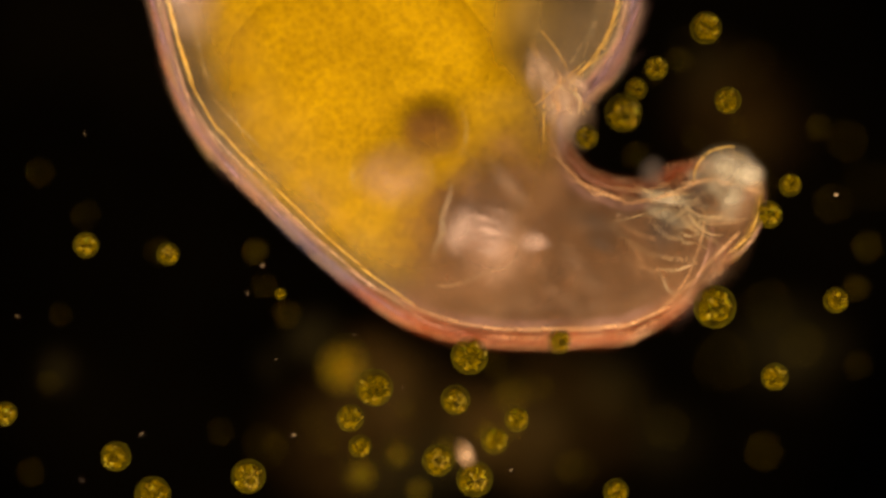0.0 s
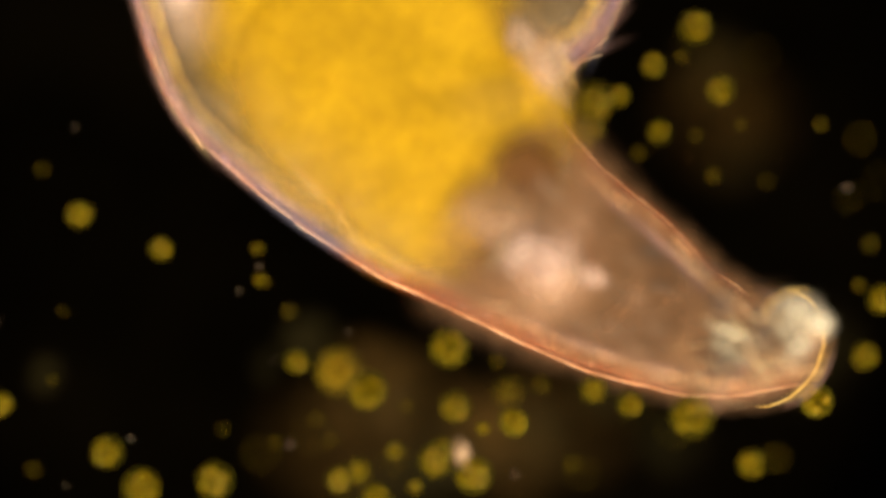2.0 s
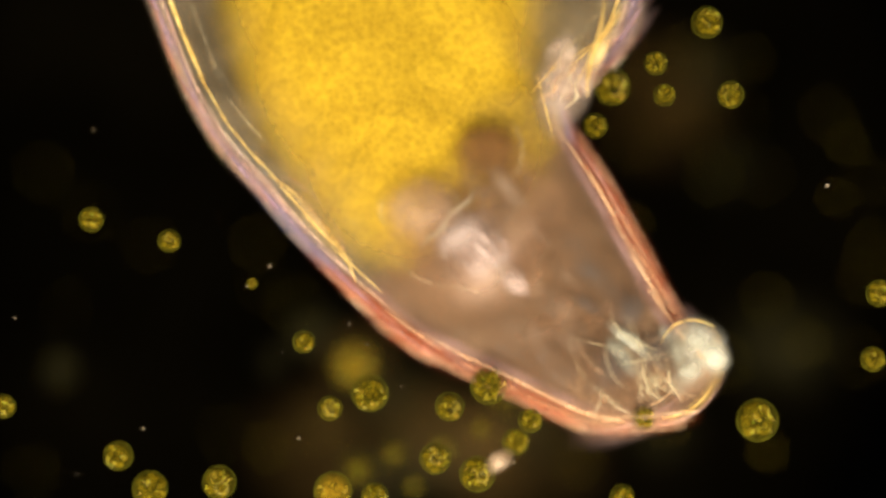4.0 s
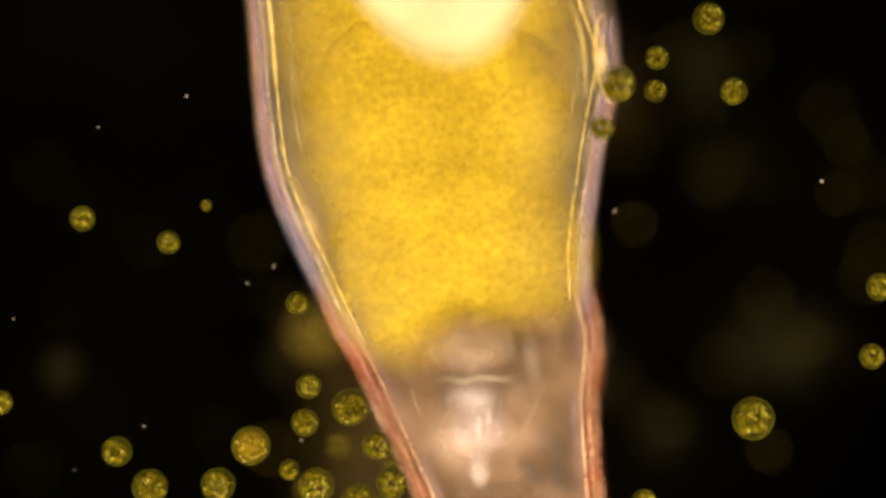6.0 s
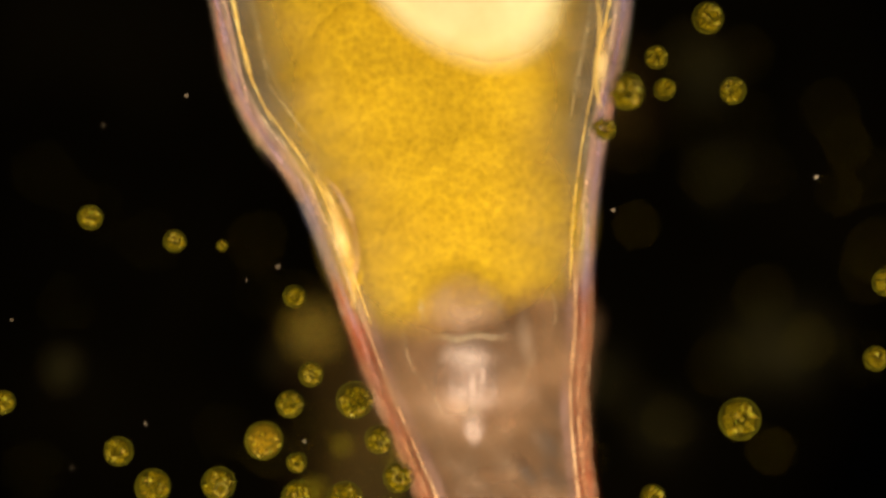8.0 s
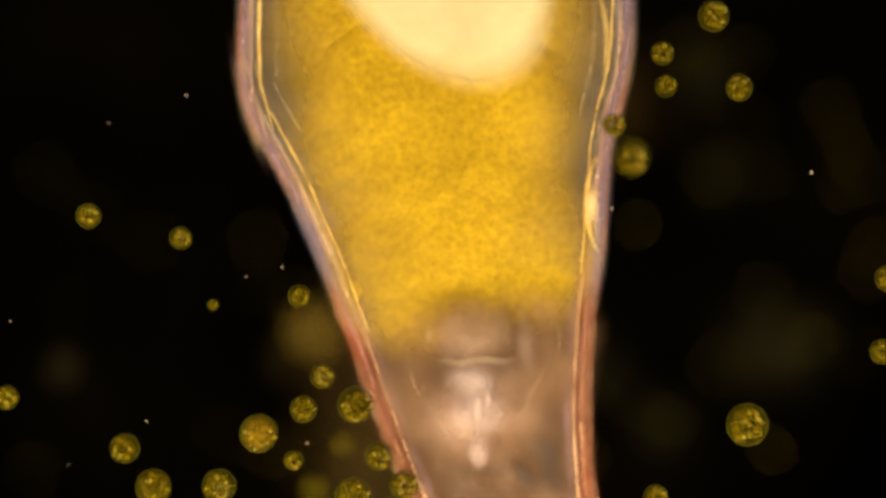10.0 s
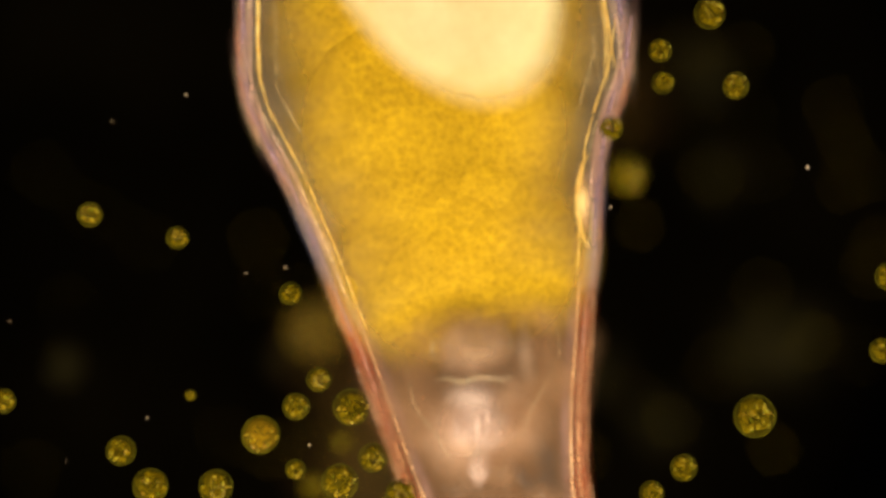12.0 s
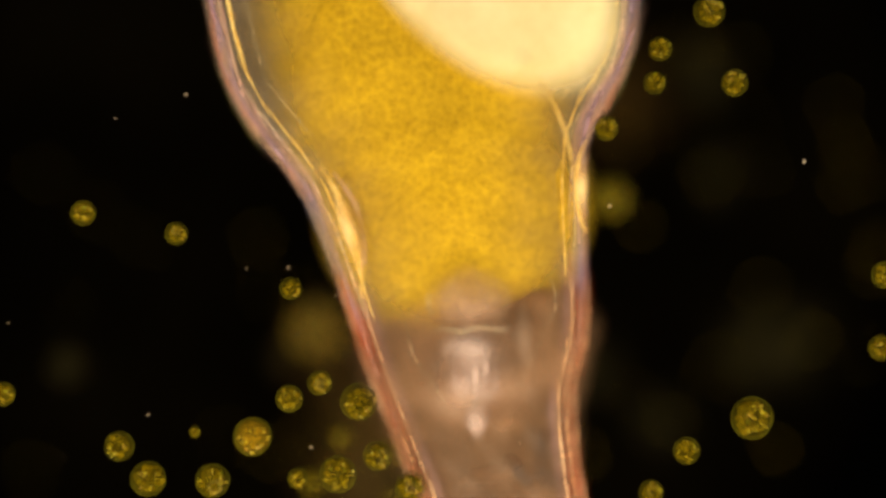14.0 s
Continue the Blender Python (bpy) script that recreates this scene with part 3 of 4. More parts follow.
def colony_meshes(seed):
    """Envelope, chloroplasts, painted bright rim and cell glints, daughter ring and dense body of a unit colony."""
    rng = random.Random(seed)
    env = blob(1, 1, 0.9, 2, 0.02, 2, 3, seed)
    # a loose ring of chloroplasts round a dark middle that lies a little to one side
    core = bmesh.new()
    tilt, lean = rng.uniform(0, 6.28), rng.uniform(0.02, 0.14)
    cx, cy = lean * math.cos(tilt), lean * math.sin(tilt)
    count = rng.randint(13, 18)
    for i in range(count):
        a = 2 * math.pi * (i + rng.uniform(-0.25, 0.25)) / count
        r, size = rng.uniform(0.40, 0.66), rng.uniform(0.22, 0.34)
        lump(core, cx + r * math.cos(a), cy + r * math.sin(a), rng.uniform(-0.15, 0.2), size, size * rng.uniform(0.6, 0.9), size * 0.7, math.degrees(a) + rng.uniform(60, 120))
    for i in range(8):
        a, r = rng.uniform(0, 6.28), rng.uniform(0.2, 0.5)
        lump(core, cx + r * math.cos(a), cy + r * math.sin(a), -0.3, 0.30, 0.22, 0.14, rng.uniform(0, 180))
    # glints on top of them, put in as bright lumps in small clusters
    cells = bmesh.new()
    for i in range(rng.randint(12, 19)):
        a, r = rng.uniform(0, 6.28), rng.choice((rng.uniform(0.34, 0.56), rng.uniform(0.5, 0.76)))
        for j in range(rng.choice((1, 2, 2, 3, 4))):
            size = rng.choice((0.024, 0.032, 0.040, 0.050, 0.066)) * rng.uniform(0.8, 1.15)
            x, y = cx + r * math.cos(a) + rng.gauss(0, 0.09), cy + r * math.sin(a) + rng.gauss(0, 0.09)
            k = max(1, math.hypot(x, y) / 0.82)
            x, y = x / k, y / k
            lump(cells, x, y, 0.9 * math.sqrt(1 - x * x - y * y) * rng.uniform(0.75, 0.95), size, size * rng.uniform(0.5, 0.95), size * 0.7, rng.uniform(0, 180), 1)
    # the brighter, greenish limb of the colony, put in as a thin ring
    wall = bmesh.new()
    n = 40
    tube([(0.975 * math.cos(2 * math.pi * k / n), 0.975 * math.sin(2 * math.pi * k / n), 0) for k in range(n + 1)], [0.022] * (n + 1), wall, 6)
    ring = bmesh.new()
    n = 20
    rx, ry, rr = rng.uniform(-0.25, 0.25), rng.uniform(-0.25, 0.25), rng.uniform(0.26, 0.36)
    tube([(rx + rr * math.cos(2 * math.pi * k / n), ry + rr * math.sin(2 * math.pi * k / n), 0.82) for k in range(n + 1)], [0.034] * (n + 1), ring, 6)
    dense = blob(0.98, 0.98, 0.7, 2, 0.06, 3, 3, seed)
    out = []
    for name, b, mat in (("envelope", env, JELLY), ("core", core, CORE), ("outer_wall", wall, COLONY_RIM), ("cell_layer", cells, CELL_GLINTS), ("daughter_ring", ring, DAUGHTER), ("core", dense, AMBER)):
        for f in b.faces:
            f.smooth = True
        me = bpy.data.meshes.new(name)
        b.to_mesh(me)
        b.free()
        me.materials.append(mat)
        out.append(me)
    return out


COLONY_MESHES = [colony_meshes(s) for s in range(12)]
made_colonies = 0


def colony(radius, label, ring=False, amber=False, group="colonies drifting in the water"):
    global made_colonies
    made_colonies += 1
    env, core, wall, cells, daughter, dense = COLONY_MESHES[made_colonies % len(COLONY_MESHES)]
    root = new("algal_colony")
    shared("envelope", env, root)
    shared("core", dense if amber else core, root)
    shared("outer_wall", wall, root)
    tagged(shared("cell_layer", cells, root), kind="stuff")
    if ring:
        shared("daughter_ring", daughter, root)
    root.scale = (radius, radius, radius)
    tagged(root, label, "alga", group)
    return root


# ---- small loose things ----
def speck(radius, label, seed):
    ob = part("debris_speck", blob(radius, radius * 0.8, radius * 0.7, 2, 0.3, 0.5 / radius, 2, seed), SPECK)
    return tagged(ob, label, "debris", "specks of debris in the water")


flake = part("debris_flake", blob(0.020, 0.042, 0.012, 1.6, 0.35, 30, 3, 51), FLAKE)
tagged(flake, "pinkish-white flake of debris beside a colony", "debris")


# a faint cloud that stands in for scattered light beside real detritus
def detritus(rx, ry, seed, stuff=DUST_HAZE):
    ob = part("detritus_cloud", blob(rx, ry, 0.03, 2.0, 0.25, 5, 4, seed), stuff)
    return tagged(ob, "thin olive-brown cloud of detritus and painted haze glow deep in the water", "detritus", "detritus clouds", kind="stuff")

# ---- what moves, and when ----
FLANKS, GUTS = {}, {}


def flanks(t, left, right):
    """Both flanks of the body at t, from the upper rim of the field down to the tip of the foot; the fifth place is the gut's end."""
    FLANKS[t] = ([Vector((*p, 0)) for p in zip(left[::2], left[1::2])], [Vector((*p, 0)) for p in zip(right[::2], right[1::2])])


def spline(pts, s):
    i = min(int(s), len(pts) - 2)
    k = s - i
    p0, p1, p2, p3 = pts[max(i - 1, 0)], pts[i], pts[i + 1], pts[min(i + 2, len(pts) - 1)]
    return 0.5 * (2 * p1 + (p2 - p0) * k + (2 * p0 - 5 * p1 + 4 * p2 - p3) * k * k + (3 * p1 - p0 - 3 * p2 + p3) * k ** 3)


def turned(place, d):
    """A pose at place whose x points along the plan direction d (v runs down)."""
    return Matrix.Translation(place) @ pose(0, 0, 0, 0, 0, math.degrees(math.atan2(-d.y, d.x)))


def glide(ob, z, *rows):
    """Rows of t, u, v and, where it turns, degrees, and where it sinks, by how much."""
    walk(ob, [(r[0], Matrix.Translation(at(r[1], r[2], z - (r[4] if len(r) > 4 else 0), r[0])) @ pose(0, 0, 0, 0, 0, r[3] if len(r) > 3 else 0)) for r in (with_rack(rows) if ob.parent else rows)])


def with_rack(rows):
    """The same rows with those of the refocusing added between them."""
    out = [tuple(r) + (0,) * (5 - len(r)) for r in rows]
    for t, _ in RACK[1:-2]:
        if all(abs(r[0] - t) > 0.04 for r in out):
            before = max((r for r in out if r[0] < t), key=lambda r: r[0])
            after = min((r for r in out if r[0] > t), key=lambda r: r[0])
            k = (t - before[0]) / (after[0] - before[0])
            out.append((t, *(x + (y - x) * k for x, y in zip(before[1:], after[1:]))))
    return sorted(out)


def fill_rack(table):
    """The same for a table of points by time."""
    for t, _ in RACK[1:-2]:
        if all(abs(k - t) > 0.04 for k in table):
            a, b = max(k for k in table if k < t), min(k for k in table if k > t)
            k = (t - a) / (b - a)
            mixed = lambda p, q: [x.lerp(y, k) for x, y in zip(p, q)]
            if isinstance(table[a], tuple):
                table[t] = tuple(mixed(p, q) for p, q in zip(table[a], table[b]))
            else:
                table[t] = mixed(table[a], table[b])


def drift(radius, z, label, track, ring=False, sink=0.0, amber=False):
    """A colony and its way: 't:u,v t:u,v ...'; it turns slowly as it drifts."""
    ob = colony(radius, label, ring, amber)
    spin = (made_colonies * 37) % 90 - 45
    rows = []
    for word in track.split():
        t, uv = word.split(":")
        u, v, down = (uv + ",0").split(",")[:3]
        rows.append((float(t), float(u), float(v), float(down)))
    if rows[0][0] > 0:
        rows.insert(0, (0.0, *rows[0][1:]))
    if rows[-1][0] < 14:
        rows.append((14.0, *rows[-1][1:]))
    walk(ob, [(t, Matrix.Translation(at(u, v, z - down - sink * t / 14, t)) @ pose(0, 0, 0, 0.25 * spin * t / 14, 8, spin * (1 + 0.8 * t / 14))) for t, u, v, down in rows])


TAIL_L = [775, 1010, 855, 1140]


def body_moves():
    flanks(0.0, [225, -150, 262, 0, 330, 215, 470, 375, 650, 535, 790, 602, 960, 618, 1150, 592, 1310, 450], [1150, -150, 1132, 0, 1110, 90, 1060, 165, 1003, 213, 1043, 292, 1130, 315, 1230, 284, 1345, 306])
    flanks(0.3, [215, -150, 250, 0, 325, 208, 465, 373, 650, 525, 790, 592, 980, 608, 1200, 588, 1430, 460], [1148, -150, 1130, 0, 1105, 90, 1050, 155, 968, 222, 1060, 272, 1172, 304, 1292, 325, 1445, 312])
    flanks(0.5, [215, -150, 248, 0, 320, 205, 460, 370, 640, 510, 790, 585, 980, 600, 1200, 575, 1420, 460], [1145, -150, 1128, 0, 1100, 90, 1050, 150, 985, 203, 1065, 250, 1176, 281, 1295, 309, 1430, 325])
    flanks(1.0, [205, -150, 240, 0, 315, 205, 455, 370, 640, 512, 800, 588, 1000, 612, 1240, 594, 1458, 470], [1145, -150, 1125, 0, 1100, 90, 1050, 150, 988, 203, 1070, 250, 1195, 286, 1316, 332, 1460, 350])
    flanks(1.3, [208, -150, 245, 0, 315, 198, 455, 362, 640, 500, 800, 578, 990, 628, 1210, 634, 1440, 555], [1142, -150, 1126, 0, 1100, 75, 1052, 125, 995, 165, 1062, 252, 1185, 305, 1320, 378, 1480, 408])
    flanks(1.5, [210, -150, 245, 0, 315, 190, 450, 345, 640, 485, 800, 560, 980, 630, 1200, 685, 1420, 660], [1140, -150, 1128, 0, 1100, 60, 1060, 110, 1002, 150, 1090, 260, 1210, 349, 1347, 450, 1490, 486])
    flanks(1.7, [190, -150, 226, 0, 300, 195, 450, 350, 640, 490, 800, 563, 1000, 645, 1210, 692, 1410, 662], [1110, -150, 1090, 0, 1068, 62, 1020, 105, 962, 140, 1035, 250, 1145, 368, 1275, 475, 1440, 512])
    flanks(1.9, [186, -150, 220, 0, 297, 200, 440, 350, 622, 476, 825, 580, 1025, 665, 1225, 706, 1385, 685], [1098, -150, 1076, 0, 1048, 65, 1000, 112, 950, 152, 1045, 285, 1165, 385, 1288, 500, 1430, 560])
    flanks(2.0, [198, -150, 235, 0, 308, 200, 458, 350, 640, 478, 840, 575, 1045, 665, 1250, 710, 1405, 692], [1120, -150, 1097, 0, 1068, 65, 1020, 118, 968, 150, 1062, 282, 1180, 382, 1302, 497, 1455, 555])
    flanks(2.2, [210, -150, 250, 0, 328, 200, 465, 345, 640, 482, 830, 585, 1040, 690, 1260, 735, 1430, 708], [1140, -150, 1120, 0, 1092, 68, 1042, 110, 985, 142, 1062, 275, 1185, 372, 1315, 492, 1485, 545])
    flanks(4.3, [215, -150, 270, 0, 362, 210, 480, 372, 592, 500, 718, 628, 866, 712, 988, 783, 1122, 790], [1160, -150, 1135, 0, 1102, 95, 1055, 150, 1012, 203, 1075, 310, 1130, 425, 1188, 540, 1236, 645])
    flanks(4.5, [230, -150, 290, 0, 378, 190, 480, 345, 604, 500, 715, 636, 838, 745, 935, 825, 1045, 862], [1130, -150, 1115, 0, 1095, 85, 1052, 160, 1024, 245, 1082, 335, 1130, 460, 1180, 592, 1213, 720])
    flanks(4.7, [290, -150, 335, 0, 390, 180, 480, 360, 620, 550, 720, 680, 800, 770, 880, 860, 960, 930], [1120, -150, 1090, 0, 1070, 110, 1040, 200, 1030, 300, 1060, 400, 1090, 530, 1140, 690, 1205, 830])
    flanks(4.9, [318, -150, 360, 0, 428, 200, 492, 390, 596, 580, 682, 690, 778, 805, 868, 920, 950, 1030], [1075, -150, 1066, 0, 1072, 100, 1045, 225, 1052, 370, 1075, 490, 1100, 640, 1138, 805, 1200, 960])
    flanks(5.0, [330, -150, 372, 0, 435, 200, 490, 390, 588, 580, 672, 695, 762, 820, 850, 950, 920, 1080], [1058, -150, 1060, 0, 1072, 100, 1056, 240, 1062, 400, 1072, 540, 1092, 690, 1122, 850, 1180, 1020])
    flanks(5.5, [380, -150, 415, 0, 455, 200, 494, 378, 572, 560, 640, 682, 726, 870] + TAIL_L, [1030, -150, 1045, 0, 1076, 105, 1057, 280, 1048, 450, 1064, 580, 1060, 700, 1085, 880, 1130, 1000])
    flanks(6.0, [400, -150, 437, 0, 455, 200, 484, 350, 578, 560, 644, 690, 730, 880] + TAIL_L, [1030, -150, 1060, 0, 1092, 110, 1066, 280, 1045, 470, 1066, 590, 1060, 700, 1072, 880, 1100, 1100])
    flanks(6.5, [425, -150, 427, 0, 432, 190, 498, 375, 585, 580, 646, 700, 728, 880] + TAIL_L, [1060, -150, 1082, 0, 1098, 110, 1064, 280, 1037, 470, 1034, 600, 1030, 720, 1056, 880, 1090, 1100])
    flanks(7.0, [410, -150, 412, 0, 425, 190, 505, 360, 585, 560, 637, 690, 719, 880] + TAIL_L, [1040, -150, 1060, 0, 1095, 110, 1050, 260, 1035, 440, 1040, 580, 1030, 720, 1050, 880, 1090, 1100])
    flanks(7.5, [390, -150, 388, 0, 410, 180, 510, 370, 590, 550, 637, 670, 714, 880] + TAIL_L, [1105, -150, 1115, 0, 1100, 110, 1060, 250, 1045, 440, 1050, 570, 1040, 720, 1050, 880, 1090, 1100])
    flanks(8.0, [345, -150, 374, 0, 422, 190, 525, 348, 594, 520, 640, 655, 735, 880] + TAIL_L, [1115, -150, 1115, 0, 1098, 120, 1068, 270, 1050, 440, 1050, 560, 1042, 700, 1058, 880, 1095, 1100])
    flanks(10.5, [430, -150, 430, 0, 430, 180, 510, 350, 590, 540, 632, 660, 714, 880] + TAIL_L, [1110, -150, 1120, 0, 1115, 130, 1085, 260, 1073, 430, 1056, 580, 1048, 720, 1058, 880, 1100, 1100])
    flanks(11.0, [415, -150, 418, 0, 425, 170, 510, 350, 590, 540, 642, 680, 719, 880] + TAIL_L, [1115, -150, 1120, 0, 1115, 120, 1085, 270, 1073, 430, 1061, 590, 1043, 720, 1056, 880, 1100, 1100])
    flanks(11.5, [435, -150, 432, 0, 440, 190, 515, 350, 590, 530, 642, 680, 719, 880] + TAIL_L, [1120, -150, 1115, 0, 1125, 110, 1090, 260, 1088, 420, 1066, 580, 1053, 720, 1063, 880, 1105, 1100])
    flanks(12.0, [425, -150, 422, 0, 430, 180, 510, 350, 585, 530, 637, 670, 714, 880] + TAIL_L, [1105, -150, 1105, 0, 1118, 110, 1075, 270, 1063, 430, 1051, 590, 1043, 720, 1050, 880, 1100, 1100])
    flanks(12.5, [415, -150, 415, 0, 425, 170, 510, 340, 590, 540, 642, 680, 714, 880] + TAIL_L, [1110, -150, 1110, 0, 1115, 110, 1080, 270, 1053, 430, 1056, 580, 1038, 720, 1048, 880, 1095, 1100])
    flanks(13.0, [400, -150, 400, 0, 415, 170, 510, 350, 590, 540, 637, 660, 714, 880] + TAIL_L, [1120, -150, 1120, 0, 1120, 110, 1080, 270, 1053, 430, 1051, 580, 1043, 720, 1048, 880, 1095, 1100])
    flanks(13.5, [370, -150, 374, 0, 405, 145, 520, 342, 584, 520, 634, 660, 728, 880] + TAIL_L, [1135, -150, 1133, 0, 1115, 110, 1060, 260, 1038, 430, 1042, 560, 1024, 700, 1045, 880, 1090, 1100])
    flanks(14.0, [350, -150, 366, 0, 415, 180, 535, 350, 600, 510, 640, 640, 732, 880] + TAIL_L, [1140, -150, 1130, 0, 1105, 130, 1042, 255, 1038, 430, 1044, 570, 1022, 700, 1040, 880, 1085, 1100])

    fill_rack(FLANKS)
    # flanks: each wall piece lies on its place of the flank, turned along it
    for side, name in enumerate(("left", "right")):
        for i, w in enumerate(walls[name]):
            rows = []
            for t in sorted(FLANKS):
                pts = FLANKS[t][side]
                s = i * (len(pts) - 1.25) / (WALLS - 1)
                p = spline(pts, s)
                d = spline(pts, min(s + 0.3, len(pts) - 1)) - spline(pts, max(s - 0.3, 0))
                inward = Vector((d.y, -d.x, 0)) if side == 0 else Vector((-d.y, d.x, 0))
                rows.append((t, turned(at(p.x, p.y, BODY + 0.003 * (i % 2) - 0.001 * side, t), inward)))
            walk(w, rows)

    # foot: segments strung between the flanks, from the gut's end to the tip
    for i, f in enumerate(feet):
        rows = []
        for t in sorted(FLANKS):
            left, right = FLANKS[t]
            first = {0.0: 4.05, 0.3: 4.30, 0.5: 4.35, 4.3: 4.25, 4.5: 4.3, 4.7: 4.4}.get(t, 4.62 if t < 5.2 else 4.97)
            s = first + (7.37 - first) * i / (FEET - 1)
            a, b = spline(left, s), spline(right, s)
            p = (a + b) / 2
            rows.append((t, turned(at(p.x, p.y, BODY + 0.034 - 0.013 * min(i, 4) - 0.001 * i, t), b - a)))
        walk(f, rows)
    rows = []
    for t in sorted(FLANKS):
        a, b = FLANKS[t][0][0], FLANKS[t][1][0]
        p = (a + b) / 2
        rows.append((t, turned(at(p.x, -440, BODY, t), b - a)))
    walk(trunk, rows)
    for f, s in zip(cavity, (0.4, 1.4, 2.4, 3.3)):
        rows = []
        for t in sorted(FLANKS):
            a, b = spline(FLANKS[t][0], s), spline(FLANKS[t][1], s)
            p = (a + b) / 2
            rows.append((t, turned(at(p.x, p.y, BODY - 0.03, t), b - a)))
        walk(f, rows)


def gut(t, *p):
    GUTS[t] = [Vector((*q, 0)) for q in zip(p[::2], p[1::2])]


def organ_moves():
    gut(0.0, 622, -20, 648, 150, 748, 278)
    gut(0.5, 618, -20, 648, 144, 752, 275)
    gut(1.0, 614, -20, 646, 143, 752, 276)
    gut(1.5, 608, -30, 662, 124, 790, 264)
    gut(1.9, 610, -30, 662, 126, 784, 264)
    gut(2.2, 632, -30, 684, 130, 806, 272)
    gut(4.3, 680, -40, 695, 116, 744, 262)
    gut(4.5, 680, -40, 702, 128, 754, 288)
    gut(4.7, 694, -40, 718, 145, 748, 320)
    gut(5.0, 742, -40, 752, 150, 768, 368)
    gut(5.5, 755, -10, 768, 200, 798, 440)
    gut(6.0, 762, 0, 770, 220, 802, 452)
    gut(6.5, 758, 0, 764, 230, 804, 460)
    gut(7.0, 746, 0, 756, 230, 802, 452)
    gut(7.5, 745, -10, 756, 210, 802, 422)
    gut(8.0, 740, -30, 754, 180, 804, 390)
    gut(10.5, 770, 0, 774, 230, 816, 442)
    gut(11.0, 768, 0, 772, 230, 816, 440)
    gut(11.5, 775, 5, 780, 235, 822, 446)
    gut(12.0, 768, 5, 770, 235, 812, 446)
    gut(13.0, 765, 0, 770, 230, 814, 446)
    gut(13.5, 748, -30, 756, 170, 800, 392)
    gut(14.0, 742, -40, 752, 150, 802, 368)
    fill_rack(GUTS)
    for i, g in enumerate((gut_upper, gut_middle, gut_lower)):
        rows = []
        for t in sorted(GUTS):
            p = GUTS[t]
            d = p[min(i + 1, 2)] - p[max(i - 1, 0)]
            rows.append((t, turned(at(p[i].x, p[i].y, BODY + 0.004 * i, t), Vector((d.y, -d.x, 0)))))
        walk(g, rows)
    glide(egg, BODY + 0.078, (0, 740, -480, 5), (2.3, 740, -480, 5), (4.3, 770, -400, 5), (4.7, 775, -340, 6), (5.0, 770, -305, 8), (5.5, 762, -262, 10), (6.0, 744, -207, 15), (6.5, 736, -167, 20),
          (7.0, 750, -130, 28), (7.5, 775, -141, 30), (8.0, 765, -179, 30), (10.5, 740, -134, 30), (11.0, 755, -121, 30), (11.5, 760, -111, 30), (12.0, 757, -113, 30), (12.5, 757, -109, 30),
          (13.0, 768, -94, 33), (13.5, 804, -86, 38), (14.0, 834, -112, 40))
    glide(pale_gland, BODY + 0.155, (0, 330, -45, 10), (1.5, 322, -40, 10), (2.3, 330, -20, 10), (4.0, 300, -260, 10), (14, 300, -400, 10))
    glide(jaws, BODY + 0.108, (0, 850, 405, 75), (0.5, 910, 420, 75), (1.0, 935, 420, 75), (1.5, 960, 440, 68), (2.0, 955, 450, 65), (2.3, 950, 455, 63), (4.3, 840, 435, 35),
          (4.5, 860, 475, 25), (4.7, 852, 545, 15), (5.0, 848, 645, 5), (5.5, 840, 715), (6.0, 845, 735), (6.5, 840, 730), (7.0, 840, 730), (7.5, 837, 700), (8.0, 835, 662),
          (10.5, 845, 715), (11.0, 847, 724), (11.5, 852, 733), (12.0, 843, 735), (12.5, 845, 727), (13.0, 842, 727), (13.5, 830, 672), (14.0, 840, 648))
    glide(lobe_left, BODY + 0.128, (0, 695, 310), (0.5, 790, 365), (1.0, 825, 370), (1.5, 880, 370), (2.3, 860, 385), (4.3, 740, 370), (4.5, 750, 385), (4.7, 780, 430), (5.0, 800, 500),
          (5.5, 822, 590), (6.0, 835, 615), (6.5, 828, 610), (7.0, 825, 610), (7.5, 810, 580), (8.0, 815, 540), (10.5, 830, 600), (11.0, 832, 605), (11.5, 838, 612), (12.5, 830, 610), (13.0, 828, 608), (13.5, 818, 555), (14, 828, 530))
    glide(lobe_right, BODY + 0.126, (0, 765, 235), (0.5, 855, 270), (1.0, 880, 265), (1.5, 935, 280), (2.3, 930, 310), (4.3, 860, 268), (4.5, 890, 325), (4.7, 900, 392), (5.0, 905, 485, 0, 0.02),
          (5.5, 920, 580, 0, 0.05), (6.0, 925, 605, 0, 0.055), (7.0, 925, 612, 0, 0.055), (8.0, 922, 552, 0, 0.055), (10.5, 930, 607, 0, 0.055), (13.0, 925, 612, 0, 0.055), (13.5, 912, 557, 0, 0.055), (14, 922, 532, 0, 0.055))
    glide(tip, BODY + 0.01, (0, 1262, 370, 70), (0.3, 1385, 385, 74), (0.5, 1352, 388, 75), (1.0, 1376, 412, 72), (1.3, 1400, 490, 66), (1.5, 1405, 570, 62), (1.7, 1372, 595, 60), (1.9, 1358, 618, 60), (2.0, 1372, 618, 60), (2.2, 1400, 635, 58), (4.3, 1150, 670, 35),
          (4.5, 1130, 735, 28), (4.7, 1120, 830, 25), (5.0, 1080, 1010, 15), (5.5, 1010, 1120), (14, 1000, 1120))
